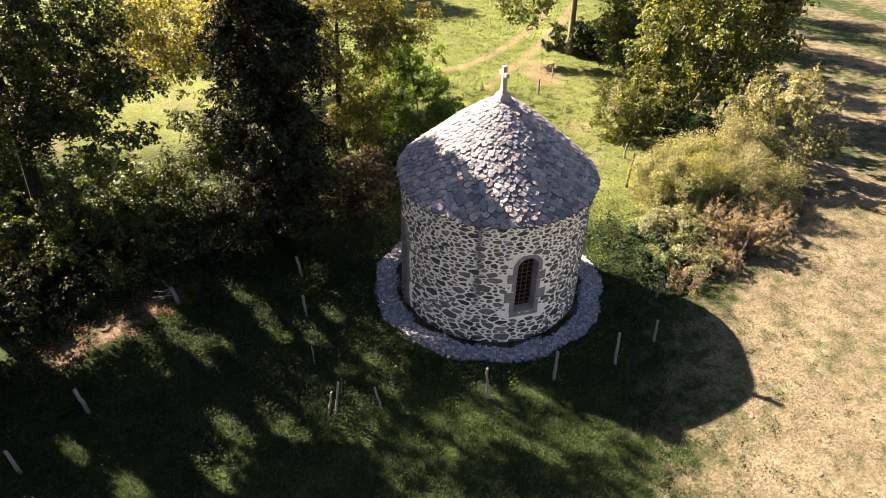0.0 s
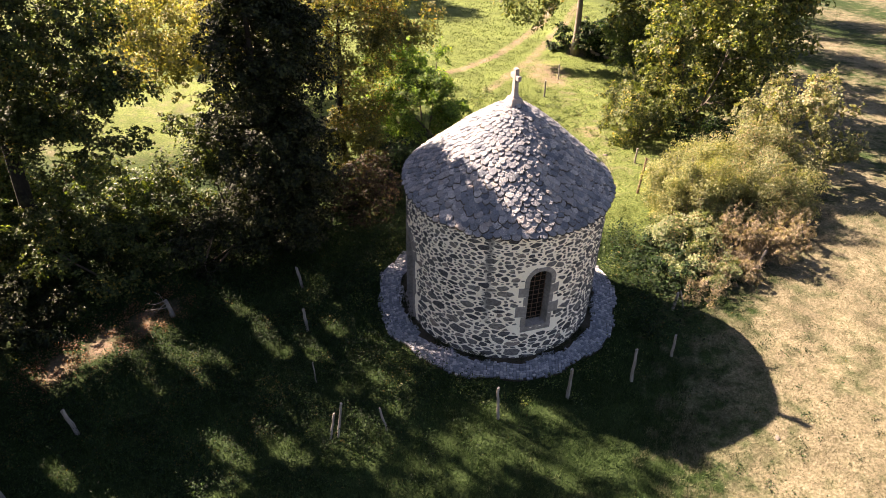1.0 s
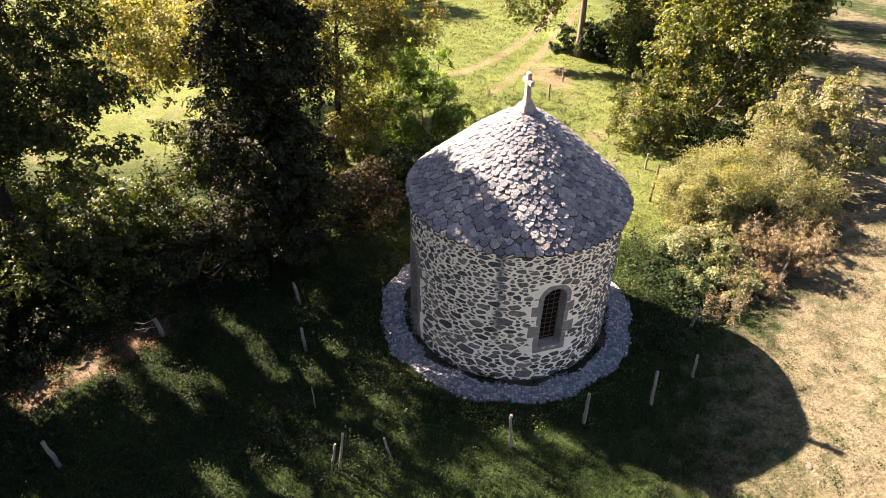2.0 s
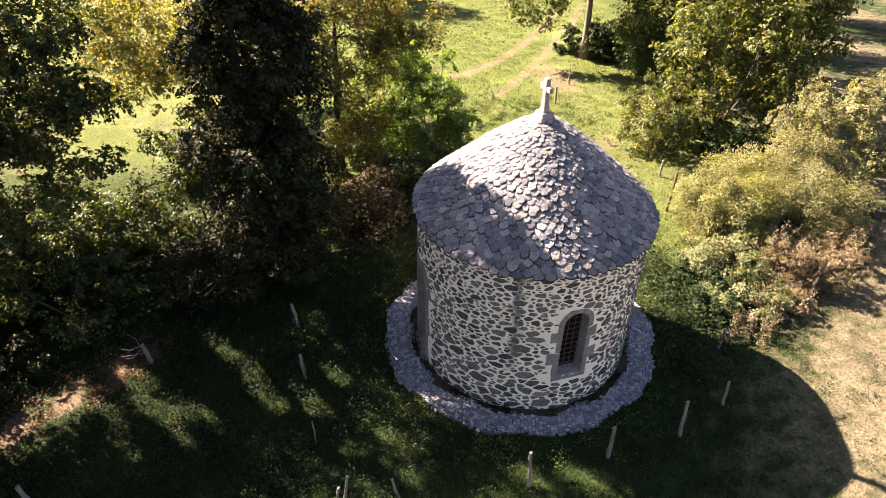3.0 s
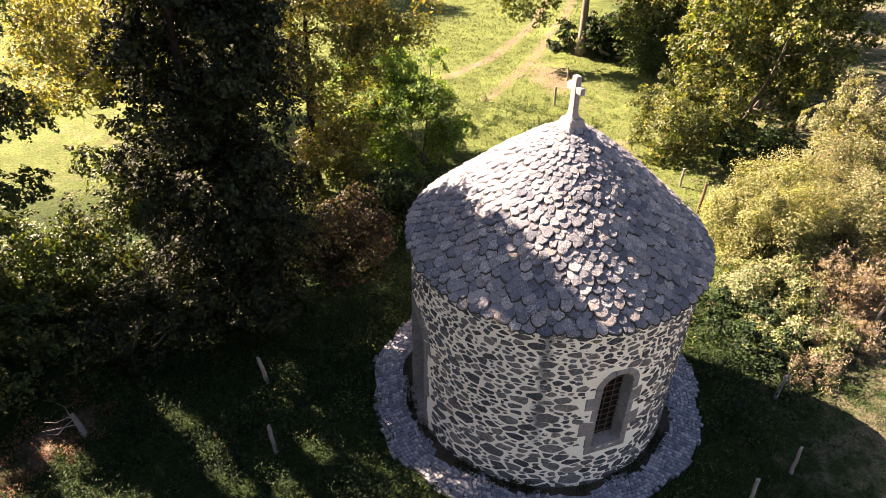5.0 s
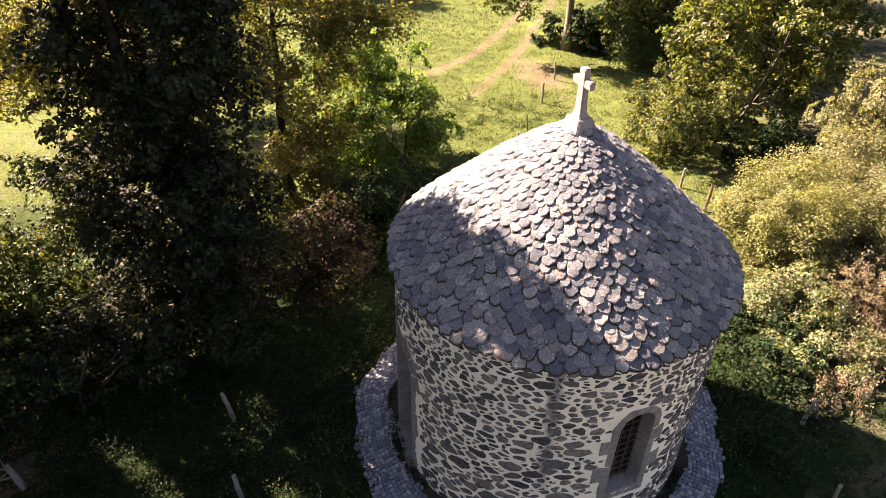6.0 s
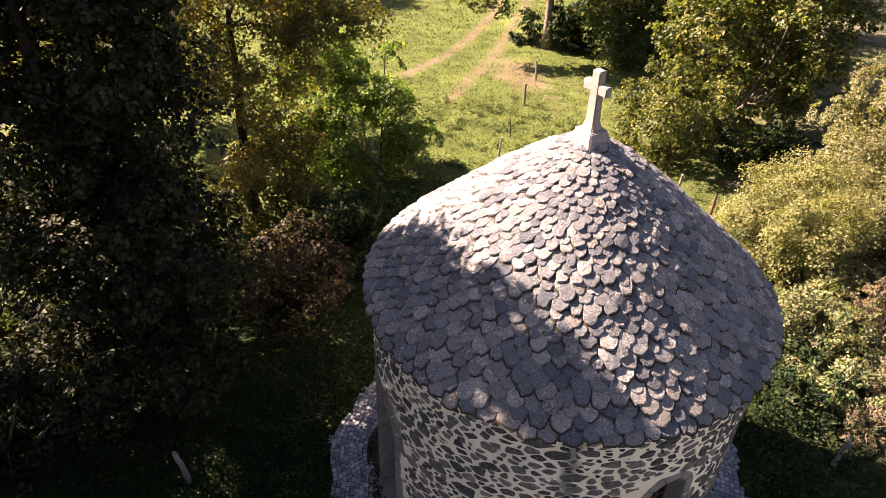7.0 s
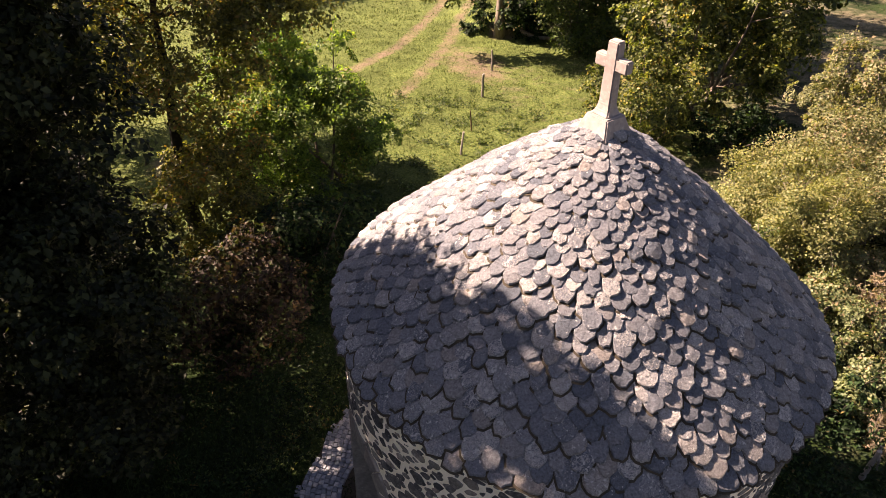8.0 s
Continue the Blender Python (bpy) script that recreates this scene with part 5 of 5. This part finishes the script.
P = np.concatenate(LP)
V, F = leaf_cloud(P, rng.normal(size=P.shape) * 0.5 + np.array([0, 0, 1.0]), 0.035, rng, 0.45)
under("foliage", mesh_from("foliage", V, F, L_GREEN), sprig)


# small dark plants in the soil strip against the wall
n = 900
a = rng.uniform(0, 2 * np.pi, n)
ok = rng.random(n) < np.clip(0.5 + 0.9 * np.sin(5 * a + 1.0) * np.sin(11 * a), 0.05, 1)
a = a[ok]
rr_ = rng.uniform(2.63, 2.80, len(a))
P = np.repeat(np.stack([rr_ * np.cos(a), rr_ * np.sin(a), np.full(len(a), 0.05)], 1), 12, 0)
P += rng.normal(size=P.shape) * 0.035
P[:, 2] = np.abs(P[:, 2] - 0.05) * 2.2 + 0.05
V, F = leaf_cloud(P, rng.normal(size=P.shape) * 0.5 + np.array([0, 0, 1.0]), 0.035, rng)
tagged(new("wall_foot_plants", mesh_from("wall_foot_plants", V, F, L_DARK)), "dark small plants in the soil along the wall foot", "undergrowth", kind="stuff")


# ---------------------------------------------------------------- fence posts, sticks and stones
def post(x, y, dx, h, r, material, label, seed, flat=False, group="fence posts"):
    rng = np.random.default_rng(seed)
    z = float(ground_z(x, y)) - 0.12
    t = np.linspace(0, 1, 7)[:, None]
    line = np.array([0, 0, 0.0]) + np.array([dx, rng.normal() * 0.03, h + 0.12]) * t + rng.normal(size=(7, 3)) * np.array([0.006, 0.006, 0]) * (t > 0)
    rad = r * (1.08 - 0.25 * t[:, 0]) * rng.uniform(0.92, 1.08, 7)
    V, F = tube(line, rad, 8)
    V[-8:, 2] += (V[-8:, 0] - V[-8:, 0].mean()) * rng.uniform(-0.7, 0.7)
    ob = new("fence_post", mesh_from("fence_post", V, F, material))
    ob.matrix_world = Matrix.Translation((x, y, z))
    return tagged(ob, label, "post", group)


WEATHERED = "weathered grey split-wood fence post in the grass"
POSTS = [(-0.27, -4.66, -0.06, 1.08, 0.038), (1.51, -3.92, -0.02, 1.05, 0.045), (3.22, -3.38, -0.08, 1.12, 0.042), (4.46, -2.51, -0.05, 0.78, 0.038),
         (4.97, -0.63, 0.04, 0.66, 0.042), (8.08, 1.32, 0.12, 0.66, 0.04), (5.95, 8.45, 0.0, 0.66, 0.04), (3.37, 16.0, -0.03, 0.85, 0.045),
         (4.42, 18.6, -0.06, 0.8, 0.04), (-5.70, 0.30, -0.12, 0.76, 0.045), (-5.28, -1.54, -0.06, 0.80, 0.045), (-10.24, -4.94, -0.12, 0.86, 0.055),
         (-11.11, -6.72, -0.1, 0.8, 0.05), (-4.21, -5.26, 0.16, 0.92, 0.03), (-4.04, -5.19, 0.17, 1.2, 0.034), (-2.88, -5.01, -0.18, 0.78, 0.03), (1.55, 11.48, 0.04, 0.7, 0.035)]
for k, (px_, py_, dx_, h_, r_) in enumerate(POSTS):
    post(px_, py_, dx_, h_, r_, M_POST, WEATHERED, 500 + k)
post(5.46, 5.92, 0.06, 1.45, 0.045, M_POST_R, "reddish brown leaning wooden post beside the golden shrub", 530)
post(2.26, 13.04, -0.12, 0.72, 0.022, M_POST_R, "thin rusty fence stake in the green meadow", 531)
post(-4.78, -3.47, -0.03, 0.74, 0.018, M_POST, "thin bent grey stick among the weeds", 532, group="sticks")
post(5.35, -0.55, -0.25, 0.62, 0.022, M_POST, "thin grey stick leaning in the bramble", 533, group="sticks")

stump = tagged(empty("dead_stump", -9.25, -0.75, float(ground_z(-9.25, -0.75)) - 0.05), "broken grey dead stump with bare twigs", "stump")
rng = np.random.default_rng(61)
V, F = tube([(0, 0, 0), (-0.05, 0.02, 0.3), (-0.12, 0.05, 0.62)], [0.075, 0.06, 0.045], 8)
under("stem", mesh_from("stem", V, F, M_POST), stump)
for k in range(4):
    a = rng.uniform(1.5, 4.5)
    ln = rng.uniform(0.35, 0.65)
    p0 = np.array((-0.05, 0.02, rng.uniform(0.3, 0.6)))
    d = np.array([math.cos(a), math.sin(a), rng.uniform(0.1, 0.5)])
    V, F = tube([p0, p0 + d * ln * 0.35 + rng.normal(size=3) * 0.05, p0 + d * ln * 0.7 + rng.normal(size=3) * 0.07, p0 + d * ln], [0.012, 0.009, 0.006, 0.003], 5)
    under("twig", mesh_from("twig", V, F, M_POST), stump)


log = tagged(empty("fallen_branch", 6.7, 22.2, float(ground_z(6.7, 22.2))), "pale bare fallen branch on the shaded bank", "branch")
V, F = tube([(0, 0.35, 0.35), (0.7, 0.05, 0.14), (1.5, -0.15, 0.12), (2.4, -0.5, 0.05)], [0.10, 0.085, 0.07, 0.045], 7)
under("limb", mesh_from("limb", V, F, M_BARK_P), log)
V, F = tube([(1.2, -0.08, 0.13), (1.7, 0.15, 0.3), (2.1, 0.2, 0.5)], [0.04, 0.03, 0.015], 5)
under("side_twig", mesh_from("side_twig", V, F, M_BARK_P), log)


def rock(x, y, size, seed, label):
    rng = np.random.default_rng(seed)
    bm = bmesh.new()
    bmesh.ops.create_icosphere(bm, subdivisions=2, radius=1)
    for v in bm.verts:
        k = 1 + 0.25 * noise.noise(v.co * 1.3 + Vector((seed, 0, 0)))
        v.co = Vector((v.co.x * size * k, v.co.y * size * 0.7 * k, v.co.z * size * 0.35 * k))
    ob = new("rock", bm_mesh("rock", bm, M_PALE))
    ob.matrix_world = Matrix.Translation((x, y, float(ground_z(x, y)) + size * 0.1)) @ Matrix.Rotation(rng.uniform(0, 3), 4, "Z")
    tagged(ob, label, "rock", "loose rocks")


rock(6.19, -5.27, 0.085, 1, "pale flat rock lying in the dry grass")
rock(7.1, -7.0, 0.09, 2, "pale flat rock lying in the dry grass")
rock(6.3, -7.35, 0.08, 3, "small pale rock lying in the dry grass")
rock(4.95, 9.2, 0.10, 4, "small pale rock in the green meadow")


# ---------------------------------------------------------------- pieces of wall, roof and paving
PARTS = 300
joined = Soup()
rng = np.random.default_rng(12)
for k, (away, c, poly) in enumerate(STONES):
    V, F = stone_mesh(c, poly, rng, away > 105)
    if k < PARTS:
        under("stone", mesh_from("stone", V, F, M_RUB), wall)
    else:
        joined.add(V, F)
under("rubble_stones", joined.mesh("rubble_stones", M_RUB_J), wall, kind="stuff")


def place(kind, meshes, shapes, items, parent, material, rest):
    """The nearest pieces as parts that share meshes, the others joined."""
    joined = Soup()
    for k, (_, m, i) in enumerate(items):
        if k < PARTS:
            under(kind, meshes[i], parent).matrix_world = m
        else:
            V, F = shapes[i]
            M = np.array(m)
            joined.add(V @ M[:3, :3].T + M[:3, 3], F)
    under(rest, joined.mesh(rest, material), parent, kind="stuff")


# dark pads wider than the slabs: the crevices' shade put in as outlines
joint_shade = Soup()
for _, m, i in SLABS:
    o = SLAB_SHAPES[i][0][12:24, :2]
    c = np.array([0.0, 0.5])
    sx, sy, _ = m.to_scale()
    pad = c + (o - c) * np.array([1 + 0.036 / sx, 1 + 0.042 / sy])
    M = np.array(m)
    joint_shade.add(np.c_[pad, np.full(12, 0.42)] @ M[:3, :3].T + M[:3, 3], [tuple(range(12))[::-1]])
under("slab_bedding", joint_shade.mesh("slab_bedding", M_SOIL_SHADE), roof, "dark pads that stand for the shade in the slab joints", kind="stuff")
place("roof_slab", SLAB_MESHES, SLAB_SHAPES, SLABS, roof, M_ROOF_J, "roof_slabs")
place("sett", SETT_MESHES, SETT_SHAPES, SETTS, pavement, M_SETT_J, "setts")
